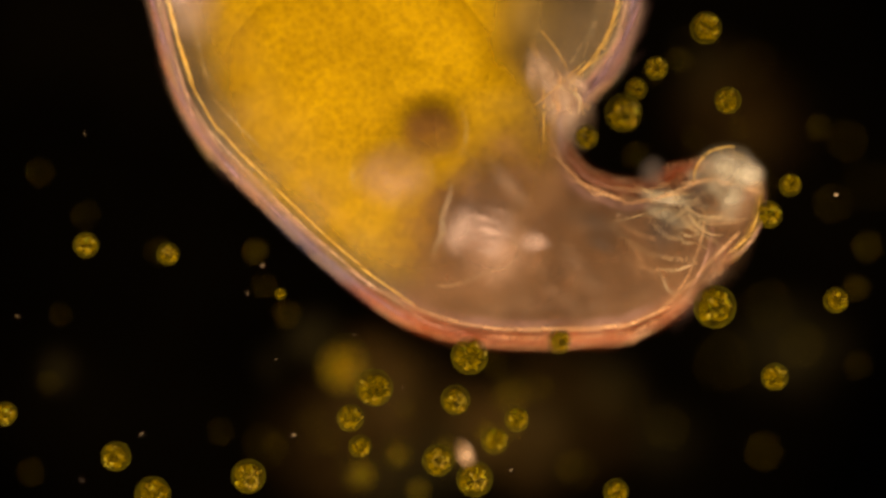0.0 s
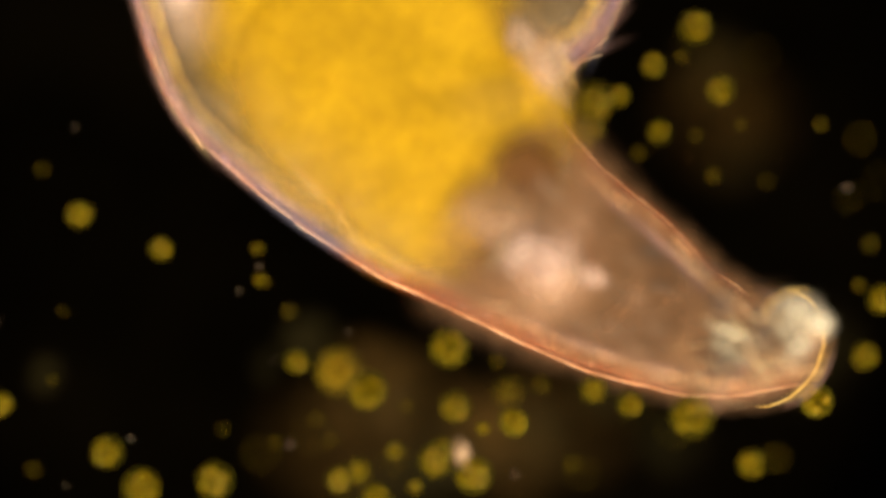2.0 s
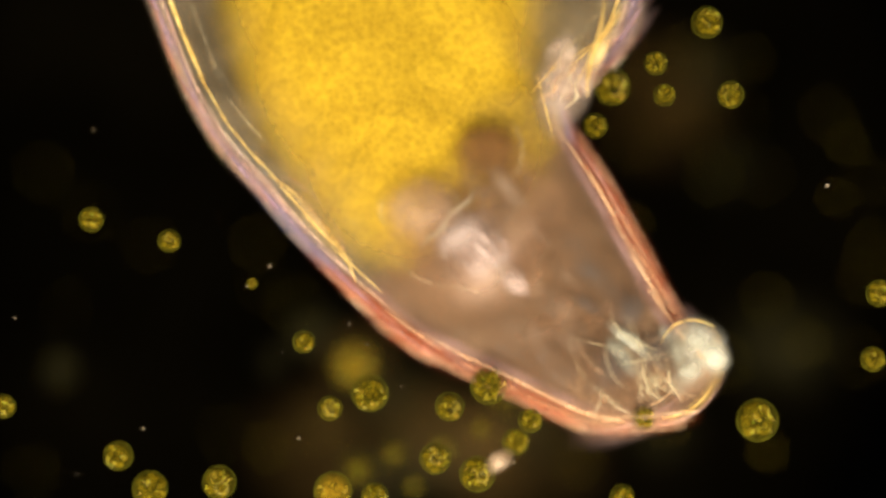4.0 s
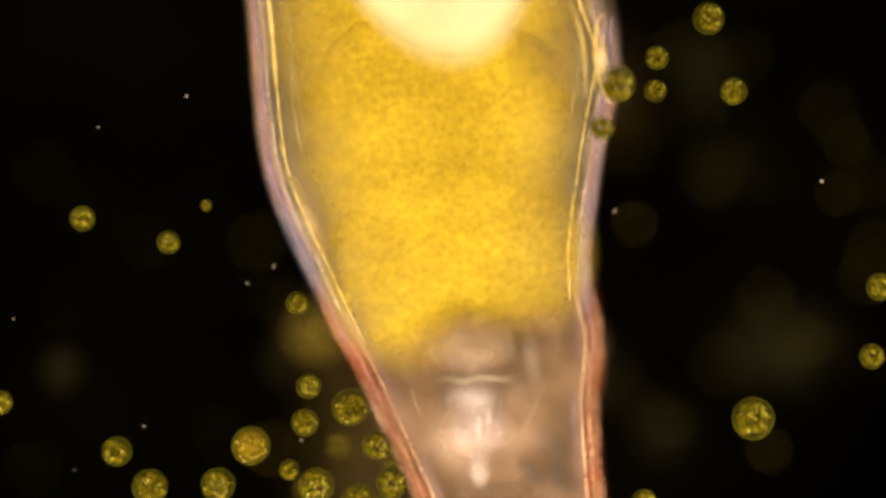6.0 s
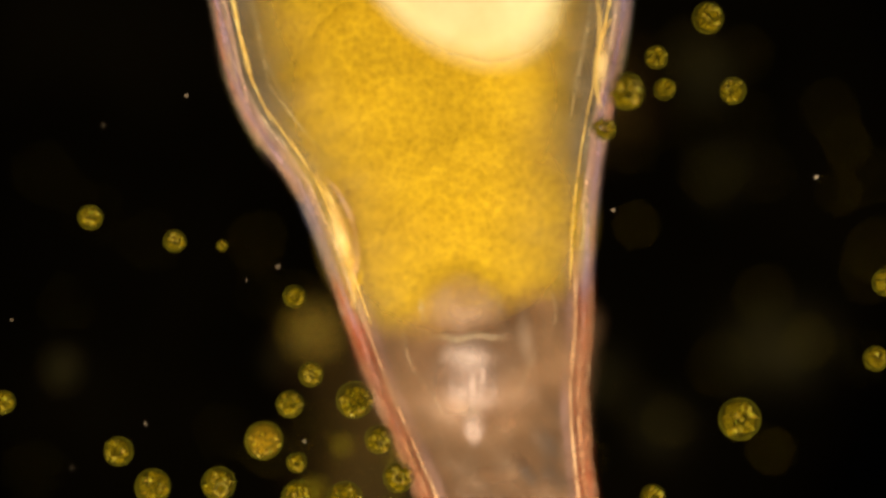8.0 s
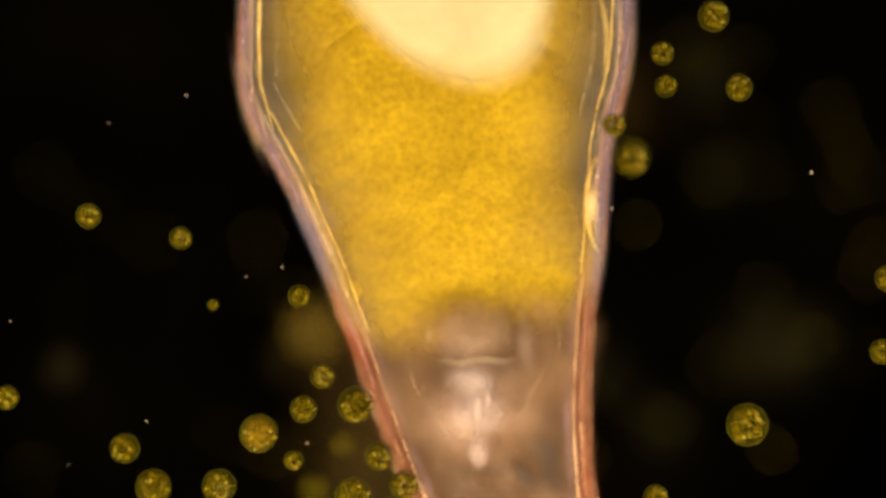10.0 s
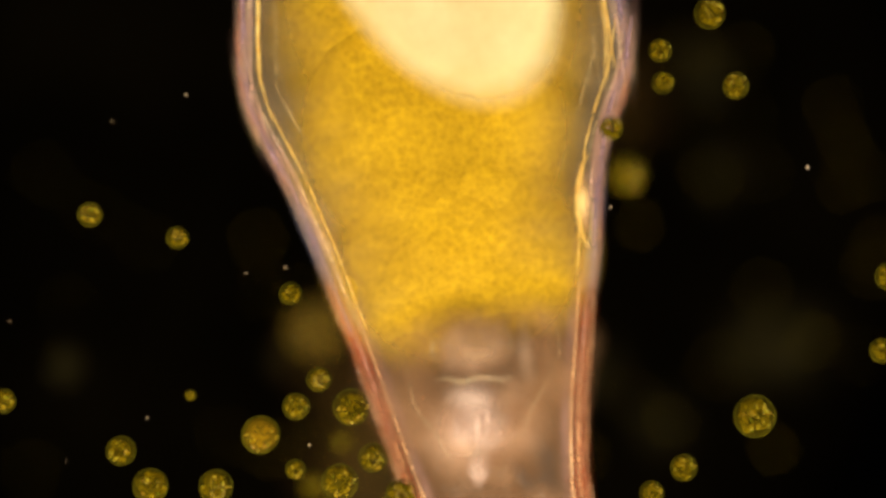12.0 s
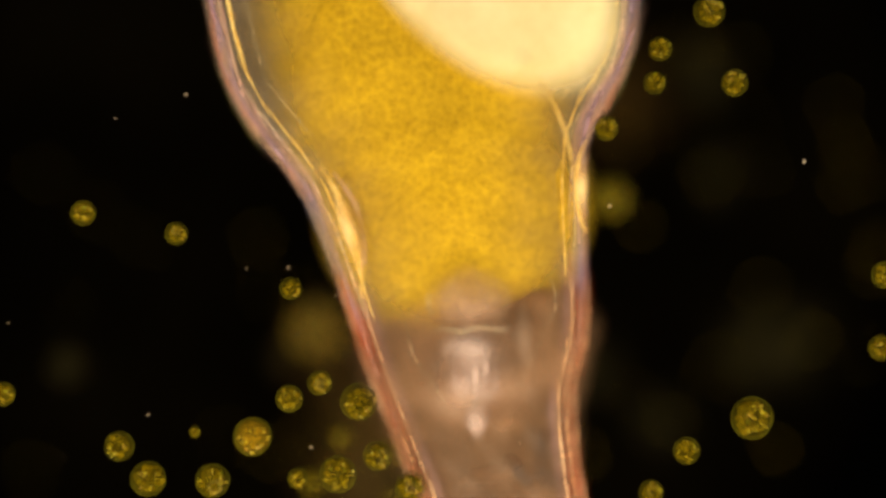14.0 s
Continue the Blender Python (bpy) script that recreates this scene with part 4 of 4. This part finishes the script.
    glide(tip_side, BODY + 0.012, (0, 1180, 440, 70), (0.5, 1240, 440, 75), (1.0, 1260, 450, 72), (1.5, 1290, 580, 62), (1.9, 1250, 600, 55), (2.2, 1280, 612, 55), (3.0, 1175, 650, 40), (3.6, 1112, 676, 25), (4.3, 1090, 700, 22), (4.5, 1050, 775, 20),
          (4.7, 1030, 850, 18), (5.0, 1030, 1000, 10), (5.5, 980, 1080, 0), (14, 970, 1080, 0))
    glide(fold, BODY + 0.09, (0, 985, 160, 25), (0.5, 965, 135, 20), (1.0, 965, 120, 20), (1.5, 965, 90, 25), (2.3, 945, 105, 25), (4.3, 1000, 150, -15), (4.5, 990, 160, -15),
          (4.7, 980, 170, -20, 0.02), (5.0, 985, 225, -60, 0.10), (5.3, 960, 260, -60, 0.12), (5.6, 880, 250, -30, 0.12), (14, 860, 230, 0, 0.12))
    glide(pleat_right, BODY + 0.14, (0, 1000, 125, 40, 0.10), (0.5, 985, 105, 40, 0.10), (1.5, 985, 75, 40, 0.10), (2.2, 970, 80, 40, 0.10), (4.3, 1085, 100, -25), (4.7, 1074, 90, -5), (5.0, 1066, 105, -4), (5.5, 1070, 95, 8), (6.5, 1094, 110, 0),
          (7.5, 1098, 108, -8), (8.0, 1084, 115, -6), (10.5, 1065, 385, 0), (11.0, 1064, 385, 0), (11.5, 1062, 375, 0), (12.0, 1050, 355, 0), (13.0, 1066, 360, 0), (13.5, 1045, 335, 0), (14, 1048, 330, 0))
    glide(crease, BODY + 0.150, (0, 990, 120, 30, 0.05), (2.2, 975, 80, 30, 0.05), (4.3, 1050, 60, -15), (4.7, 1026, 60, -8), (5.0, 1011, 95, 0), (5.5, 1012, 90, 10), (6.0, 1020, 80, 12), (6.5, 1034, 55, 10), (7.5, 1050, 50, 4),
          (8.0, 1050, 55, 2), (10.5, 1062, 50, 8), (12.5, 1060, 50, 8), (13.0, 1045, 150, 12), (13.5, 982, 240, 26), (14, 986, 228, 21))
    glide(pleat_left, BODY + 0.155, (0, 560, 350, 42, 0.08), (1.5, 550, 335, 42, 0.12), (2.3, 555, 335, 42, 0.12), (4.3, 560, 400, 38, 0.06), (4.7, 550, 385, 33, 0.06), (5.5, 525, 320, 20, 0.17), (6.5, 570, 470, 22, 0.17), (7.0, 580, 445, 20, 0.10), (7.5, 592, 450, 18),
          (8.0, 600, 425, 16), (10.5, 575, 440, 22, 0.17), (12.0, 575, 440, 22, 0.17), (13.0, 582, 450, 20, 0.15), (13.5, 594, 410, 18), (14, 612, 410, 18))


PLAIN = "yellow-green algal colony with painted glints on its cells drifting in water"
RINGED = "yellow-green algal colony with a pale daughter ring"


def colony_moves():
    drift(0.022, 1.00, PLAIN, "0:152,434 0.5:146,406 1:147,384 1.5:143,383 2:140,380 4.3:160,389 4.5:158,385 5:152,387 5.5:148,386 6:146,387 6.5:138,393 7:144,385 7.5:140,384 8:160,385 10.5:156,382 11:169,384 11.5:161,387 12:159,380 12.5:158,374 13:151,380 13.5:144,383 14:147,377")
    drift(0.020, 0.99, RINGED, "0:297,450 0.5:299,450 1:295,448 1.5:298,437 2:285,440 4.3:297,426 4.5:292,430 5:297,430 5.5:299,423 6:298,429 6.5:296,434 7:304,428 7.5:302,425 8:309,427 10.5:320,421 11:319,425 11.5:324,428 12:314,421 12.5:315,413 13:315,419 13.5:309,421 14:312,414", True)
    drift(0.028, 1.00, PLAIN, "0:1249,50 0.5:1243,50 1:1244,47 1.5:1247,38 2:1230,48 4.3:1254,37 5:1255,34 5.5:1252,33 6:1254,33 6.5:1247,36 7:1249,27 7.5:1247,29 8:1253,32 10.5:1263,27 11:1260,26 11.5:1265,31 12:1256,24 12.5:1260,20 13:1258,25 13.5:1258,24 14:1255,20")
    drift(0.021, 0.99, PLAIN, "0:1161,121 0.5:1159,121 1:1158,118 1.5:1158,110 2:1155,115 4.3:1161,109 4.5:1160,107 5:1163,106 5.5:1160,104 6:1162,103 6.5:1156,105 7:1158,97 7.5:1155,98 8:1161,102 10.5:1172,94 11:1172,94 11.5:1177,96 12:1168,90 12.5:1172,85 13:1172,92 13.5:1171,92 14:1168,87")
    drift(0.024, 1.00, PLAIN, "0:1288,178 0.5:1288,177 1:1287,174 1.5:1289,165 2:1275,160 4.3:1297,167 5:1299,165 5.5:1296,164 6:1298,162 6.5:1291,167 7:1295,155 7.5:1291,156 8:1297,161 10.5:1308,155 11:1306,155 11.5:1311,159 12:1302,152 12.5:1305,149 13:1304,153 13.5:1303,153 14:1300,147")
    drift(0.033, 1.03, RINGED, "0:1103,200 0.5:1096,190 1:1066,172 1.5:1066,168 2:1050,180 4.3:1085,152 4.5:1083,153 4.7:1080,158 5:1079,167 5.5:1084,148 6:1092,148 6.5:1100,163 7:1105,153 7.5:1107,157 8:1108,162 10.5:1115,318,0.16 11:1110,343,0.18 11.5:1107,328,0.2 12:1110,310,0.28 13:1095,330,0.36 13.5:1085,340,0.40 14:1080,350,0.42", True)
    drift(0.022, 1.02, PLAIN, "0:1037,243 0.5:1041,240 1:1043,236 1.5:1050,217 2:1043,230 4.3:1054,222 4.5:1048,224 5:1053,238 5.5:1061,224 6:1065,227 6.5:1061,236 7:1066,222 7.5:1065,226 8:1068,228 10.5:1087,221 11:1085,228 11.5:1090,229 12:1081,227 12.5:1085,222 13:1082,230 13.5:1077,220 14:1072,227")
    drift(0.020, 0.99, PLAIN, "0:1398,328 0.5:1298,263 1:1230,240 1.5:1190,228 2:1165,235 4.3:1177,165 4.5:1161,167 5:1164,163 5.5:1153,162 6:1159,161 6.5:1164,162 7:1174,153 7.5:1170,152 8:1176,158 10.5:1178,152 11:1173,153 11.5:1187,153 12:1173,147 12.5:1179,143 13:1178,152 13.5:1170,150 14:1158,147")
    drift(0.038, 1.00, PLAIN, "0:1265,543 0.5:1287,585 1:1276,607 1.5:1267,715 2:1225,735 4.3:1347,745 4.5:1340,728 4.7:1328,740 5:1348,757 5.5:1342,732 6:1333,741 6.5:1321,742 7:1323,732 7.5:1321,727 8:1309,742 10.5:1336,752 11:1353,738 11.5:1338,760 12:1336,737 12.5:1327,752 13:1335,744 13.5:1328,744 14:1331,740")
    drift(0.024, 1.00, PLAIN, "0:1371,667 0.5:1365,708 1:1217,727 1.5:1290,760 2:1330,820 4.3:1300,930 10.5:1225,905 11:1225,872 11.5:1229,838 12:1210,828 12.5:1215,802 13:1219,802 13.5:1213,802 14:1215,798")
    drift(0.030, 0.94, PLAIN, "0:1720,600 0.5:1640,640 1:1525,655 1.5:1453,733 2:1445,710 4.3:1640,760 14:1650,800")
    drift(0.022, 1.00, PLAIN, "0:1479,532 0.5:1475,527 1:1490,532 1.5:1540,610 2:1530,630 4.3:1547,637 4.5:1537,627 5:1548,635 5.5:1546,636 6:1543,631 6.5:1535,636 7:1540,628 7.5:1551,631 8:1550,635 10.5:1562,620 11:1560,619 11.5:1566,625 12:1560,621 12.5:1552,622 13:1564,619 13.5:1556,621 14:1558,616")
    drift(0.024, 1.00, PLAIN, "0:1360,380 0.5:1450,445 1:1487,472 1.5:1530,555 2:1560,530 4.3:1557,516 4.5:1554,511 5:1552,509 5.5:1556,514 6:1557,508 6.5:1552,508 7:1564,498 7.5:1557,497 8:1567,500 10.5:1572,490 11:1570,488 12:1572,490 12.5:1566,487 13:1572,490 14:1566,487")
    drift(0.022, 0.985, PLAIN, "0:1090,870 0.5:1087,850 1:1085,820 1.5:1078,795 2:1115,715 4.3:1100,905 5:1090,930 14:1090,940")
    drift(0.022, 1.00, PLAIN, "0:990,605 0.5:1025,588 1:1048,603 1.5:1055,645 2:1050,690 4.3:1148,768 4.5:1150,828 4.7:1150,870 5:1150,905 6:1140,888 6.5:1135,880 7:1140,876 7.5:1145,874 8:1155,880 10.5:1160,880 11:1158,880 12:1153,873 13:1155,876 14:1152,872")
    drift(0.033, 1.00, PLAIN, "0:831,630 0.5:829,618 1:813,613 1.5:815,605 2:795,615 4.3:868,722 4.5:838,765 4.7:845,830 5:800,900 5.5:640,885 6:635,890 6.5:625,890 7:630,885 8:610,885 10.5:627,872 11:622,862 11.5:623,860 12:601,854 12.5:603,853 13:601,855 13.5:597,846 14:598,840")
    drift(0.033, 1.00, PLAIN, "0:662,686 0.5:660,696 1:661,703 1.5:664,688 2:650,690 4.3:654,697 4.5:648,691 4.7:648,697 5:638,699 5.5:625,720 6:620,721 6.5:611,723 7:620,719 7.5:622,712 8:628,708 10.5:630,719 11:629,722 11.5:632,726 12:622,721 12.5:624,717 13:626,721 13.5:628,718 14:635,711")
    drift(0.026, 1.00, RINGED, "0:806,708 0.5:806,713 1:817,707 1.5:820,705 2:805,720 4.3:792,720 4.5:788,713 4.7:777,748 5:700,768 5.5:672,785 6:667,788 6.5:657,790 7:666,787 7.5:668,779 8:671,778 10.5:671,812 11:675,813 11.5:678,820 12:660,810 12.5:672,808 13:673,812 13.5:677,814 14:668,807", True)
    drift(0.028, 1.00, RINGED, "0:775,815 0.5:770,820 1:776,816 1.5:775,808 2:770,815 4.3:770,812 4.5:769,809 4.7:768,830 5:750,835 5.5:694,850 6:693,855 6.5:686,856 7:695,855 7.5:697,848 8:705,845 10.5:717,868 11:715,876 12:710,875 12.5:710,872 13.5:715,873 14:727,862", True)
    drift(0.022, 0.985, PLAIN, "0:914,743 0.5:917,747 1:915,745 1.5:917,738 2:905,745 4.3:940,750 4.5:900,785 4.7:860,850 5:850,910 6:800,950 14:780,950")
    drift(0.032, 0.985, RINGED, "0:840,848 0.5:836,850 1:839,850 1.5:840,842 2:838,840 4.3:845,840 4.5:840,848 4.7:823,890 5:650,860 5.5:572,838 6:560,860 6.5:548,850 7:548,873 7.5:530,886 8:530,882 10.5:540,935 14:540,935", True)
    drift(0.030, 1.00, RINGED, "0:440,843 0.5:433,853 1:394,858 1.5:390,843 2:380,850 4.3:386,855 4.5:385,853 4.7:386,862 5:383,842 5.5:386,845 6:386,858 6.5:374,854 7:384,855 7.5:387,843 8:387,856 10.5:388,863 11:385,872 11.5:387,870 12:382,861 12.5:372,845 13:371,847 13.5:366,846 14:376,851", True)
    drift(0.026, 1.00, PLAIN, "0:205,808 0.5:206,813 1:200,809 1.5:205,803 2:190,800 4.3:208,808 4.5:205,802 5:205,805 5.5:208,804 6:207,799 6.5:197,800 7:205,797 7.5:205,793 8:210,799 10.5:221,793 11:219,793 11.5:225,799 12:214,798 12.5:214,784 13:213,786 13.5:209,796 14:211,790")
    drift(0.031, 1.00, PLAIN, "0:270,875 0.5:276,882 1:255,877 1.5:269,873 2:250,862 4.3:263,865 4.5:258,860 5:260,862 5.5:264,863 6:265,862 6.5:260,863 7:268,860 7.5:262,853 8:270,861 10.5:272,862 11:276,868 11.5:281,866 12:266,860 12.5:267,852 13:266,854 13.5:258,855 14:262,848")
    drift(0.021, 0.99, PLAIN, "0:8,733 0.5:6,733 1:4,730 1.5:3,720 2:0,715 4.3:3,720 5:1,716 6:0,713 6.5:-5,710 7:4,712 8:5,712 10.5:12,703 11:11,708 11.5:17,713 12:6,710 12.5:8,697 13:7,702 13.5:2,710 14:5,698")
    drift(0.020, 1.00, PLAIN, "0:637,790 0.5:615,777 1:599,765 1.5:563,733 2:525,640 4.3:538,596 4.5:528,588 4.7:519,581 5:511,560 5.5:522,545 6:526,537 6.5:516,538 7:522,530 7.5:518,525 8:521,525 10.5:530,524 11:525,527 11.5:524,526 12:514,520 12.5:515,512 13:512,515 13.5:504,516 14:515,511")
    drift(0.022, 1.00, RINGED, "0:640,915 1.5:620,905 2:600,850 4.3:573,707 4.5:563,695 4.7:562,692 5:561,648 5.5:540,683 6:546,684 6.5:541,674 7:541,664 7.5:551,664 8:550,663 10.5:573,670 11:572,674 11.5:577,675 12:564,672 12.5:568,668 13:568,674 13.5:562,680 14:566,678", True)
    drift(0.024, 1.00, PLAIN, "0:620,740 0.5:690,770 1:718,850 1.5:699,848 2:665,880 4.3:660,885 4.7:610,905 5:560,890 5.5:550,750 6:540,748 6.5:486,702 7:494,709 7.5:502,706 8:513,716 10.5:538,725 11:535,726 11.5:540,727 12:524,720 12.5:520,708 13:514,705 13.5:509,710 14:512,706")
    drift(0.034, 0.99, "orange-yellow algal colony drifting in water", "0:640,925 2:620,920 4.3:570,865 4.5:535,860 4.7:513,842 5:490,793 5.5:458,740 6:444,789 6.5:456,793 7:458,775 7.5:463,773 8:467,780 10.5:457,766 11:473,773 11.5:461,790 12:461,770 12.5:467,768 13:447,777 13.5:454,768 14:447,773", amber=True)
    drift(0.018, 0.985, PLAIN, "0:470,930 4.3:480,910 5:490,880 5.5:499,798 6:512,832 6.5:489,840 7:519,812 7.5:519,821 8:525,819 10.5:519,815 11:520,838 11.5:527,836 12:523,831 12.5:527,840 13:531,822 13.5:531,836 14:527,847")
    drift(0.010, 1.00, "small clear algal cell drifting in water", "0:496,520 0.5:512,526 1:494,520 1.5:475,492 2:460,495 4.3:433,502 4.5:412,478 5:378,406 5.5:371,368 6:365,364 6.5:361,375 7:369,383 7.5:376,405 8:393,435 10.5:364,598 11:353,665 11.5:356,683 12:337,700 12.5:336,710 13:326,731 13.5:335,751 14:345,765")
    drift(0.024, 0.95, PLAIN, "0:875,780 0.5:877,795 1:878,790 1.5:883,788 2:910,750 4.3:912,805 4.5:912,845 4.7:915,900 5:860,935 14:850,950")
    drift(0.020, 0.98, PLAIN, "0:1125,158 0.5:1120,160 1:1115,158 1.5:1117,163 2:1095,170 3:1060,120 4.3:1010,80 14:900,60")
    # a loose cloud a little below the sharp plane
    hazy = "blurred yellow-brown colony a little below the sharp layer"
    rng = random.Random(5)
    for u, v in ((640, 838), (705, 805), (860, 765), (790, 800), (905, 700), (740, 868)):
        z = rng.uniform(0.62, 0.80)
        u2, v2 = u - rng.uniform(40, 110) * (1 if u < 760 else 1.6), v + rng.uniform(-20, 40)
        drift(rng.uniform(0.011, 0.019), z, hazy, f"0:{u},{v} 2:{u - 6},{v - 6} 4.3:{u - 10},{v} 5.5:{u2:.0f},{v2:.0f} 9:{u2 + 8:.0f},{v2:.0f} 14:{u2 + 4:.0f},{v2 - 12:.0f}")
    # far below the sharp plane, as soft discs
    dim = "dim algal colony deep below the sharp layer"
    drift(0.040, 0.68, "large orange-brown colony deep in the water", "0:608,650 1.5:602,650 4.3:628,645 5:600,600,0.15 6:560,590,0.25 8:555,585,0.3 14:560,585,0.34", amber=True)
    rng = random.Random(11)
    deep = ((470, 790), (630, 835), (1020, 830), (1110, 710), (1350, 800), (1230, 90), (1360, 540), (1420, 610),
            (1180, 755), (1110, 395), (1330, 110), (1500, 250), (1475, 360), (700, 800), (560, 760), (1280, 640), (1540, 330))
    for u, v in deep:
        z = rng.uniform(0.40, 0.62) - (0.14 if u < 400 or 1200 < u < 1300 else 0.04)
        du, dv = rng.uniform(-25, 25), rng.uniform(-30, 10)
        drift(rng.uniform(0.006, 0.011), z, dim, f"0:{u},{v} 4.3:{u + du * 0.4:.0f},{v + dv * 0.4:.0f} 9:{u + du * 0.7:.0f},{v + dv * 0.8:.0f} 14:{u + du:.0f},{v + dv:.0f}", sink=0.22)


    # a scattered layer between those and the sharp plane, sinking away later
    rng = random.Random(17)
    layer = ((75, 300), (155, 375), (285, 440), (455, 440), (470, 500), (512, 552), (92, 672), (112, 552), (488, 782), (560, 742), (720, 720), (60, 832), (395, 760), (640, 850), (585, 780),
             (1205, 100), (1160, 125), (1232, 240), (1312, 222), (1452, 220), (1262, 310), (1356, 322), (1130, 272), (1540, 432), (1520, 505), (1522, 642), (1012, 822), (910, 752), (880, 640), (958, 682))
    for u, v in layer:
        du, dv = rng.uniform(-30, 30), rng.uniform(-35, 15)
        drift(rng.uniform(0.005, 0.009) * (0.7 if u < 400 else 1), rng.uniform(0.68, 0.75), dim, f"0:{u - 4},{v + 5} 2:{u},{v} 3.4:{u + du * 0.4:.0f},{v + dv * 0.4:.0f},0.46 9:{u + du * 0.7:.0f},{v + dv * 0.8:.0f},0.50 14:{u + du:.0f},{v + dv:.0f},0.52")


def debris_moves():
    glide(flake, 0.985, (0, 824, 806, 20), (0.5, 820, 812, 25), (1.0, 822, 812, 25), (1.5, 818, 806, 20), (2.0, 818, 805, 15), (4.3, 884, 832, -60), (4.7, 860, 880, -60), (5.2, 800, 930, -40), (14, 780, 950, 0))
    rng = random.Random(33)
    for u, v, r in ((1385, 620, 170), (1235, 130, 130), (1290, 300, 110), (1170, 760, 110), (660, 700, 150), (810, 790, 150), (560, 600, 90), (700, 850, 130), (1080, 680, 110), (950, 760, 120)):
        cloud = detritus(r / 1000, r / 1000 * rng.uniform(0.7, 1.0), rng.uniform(0, 90))
        z, du, dv = rng.uniform(0.55, 0.72), rng.uniform(-40, 20), rng.uniform(-30, 20)
        glide(cloud, z, (0, u, v, 0), (4.3, u + du * 0.4, v + dv * 0.4, 10), (9, u + du * 0.7, v + dv * 0.7, 20), (14, u + du, v + dv, 30))
    for k, (r, rows) in enumerate(((0.16, ((0, 700, 700), (2, 700, 700), (4.3, 760, 760), (5.0, 640, 690), (5.5, 590, 640), (14, 590, 630))), (0.13, ((0, 830, 760), (2, 830, 760), (4.3, 830, 790), (5.0, 690, 780), (5.5, 650, 740), (14, 650, 750))), (0.10, ((0, 650, 640), (4.3, 630, 630), (5.5, 560, 580), (14, 570, 580))), (0.22, ((0, 980, 740), (2, 960, 760), (4.3, 900, 820), (5.0, 760, 860), (6, 700, 850), (14, 700, 840))), (0.20, ((0, 600, 770), (2, 590, 770), (4.3, 570, 790), (5.0, 600, 800), (6, 640, 800), (14, 640, 800))), (0.20, ((0, 1300, 200), (2, 1280, 190), (4.3, 1140, 160), (5.0, 1080, 150), (6, 1040, 150), (14, 1080, 150))))):
        glide(detritus(r, r * 0.9, 7 + k, HAZE), 0.74 - 0.03 * k, *rows)
    for u, v in ((100, 655), (480, 645)):
        glide(detritus(0.05, 0.06, u), 0.7, (0, u, v), (14, u + 15, v - 10))
    rng = random.Random(21)
    for u, v in ((438, 520), (627, 593), (146, 851), (465, 470), (150, 236), (712, 686), (638, 622), (520, 770), (489, 636), (1095, 380), (1480, 345), (330, 172), (905, 832), (250, 768), (30, 560)):
        ob = speck(rng.uniform(0.0009, 0.0020) if rng.random() < 0.85 else 0.003, "tiny pale speck of debris drifting in water", rng.uniform(0, 50))
        du, dv = rng.uniform(-60, 60), rng.uniform(-70, 50)
        glide(ob, rng.uniform(0.97, 1.02), (0, u, v, 0), (4.3, u + du * 0.3, v + dv * 0.3, 30), (9, u + du * 0.7, v + dv * 0.6, 60), (14, u + du, v + dv, 100))


def motions():
    body_moves()
    organ_moves()
    colony_moves()
    debris_moves()


motions()
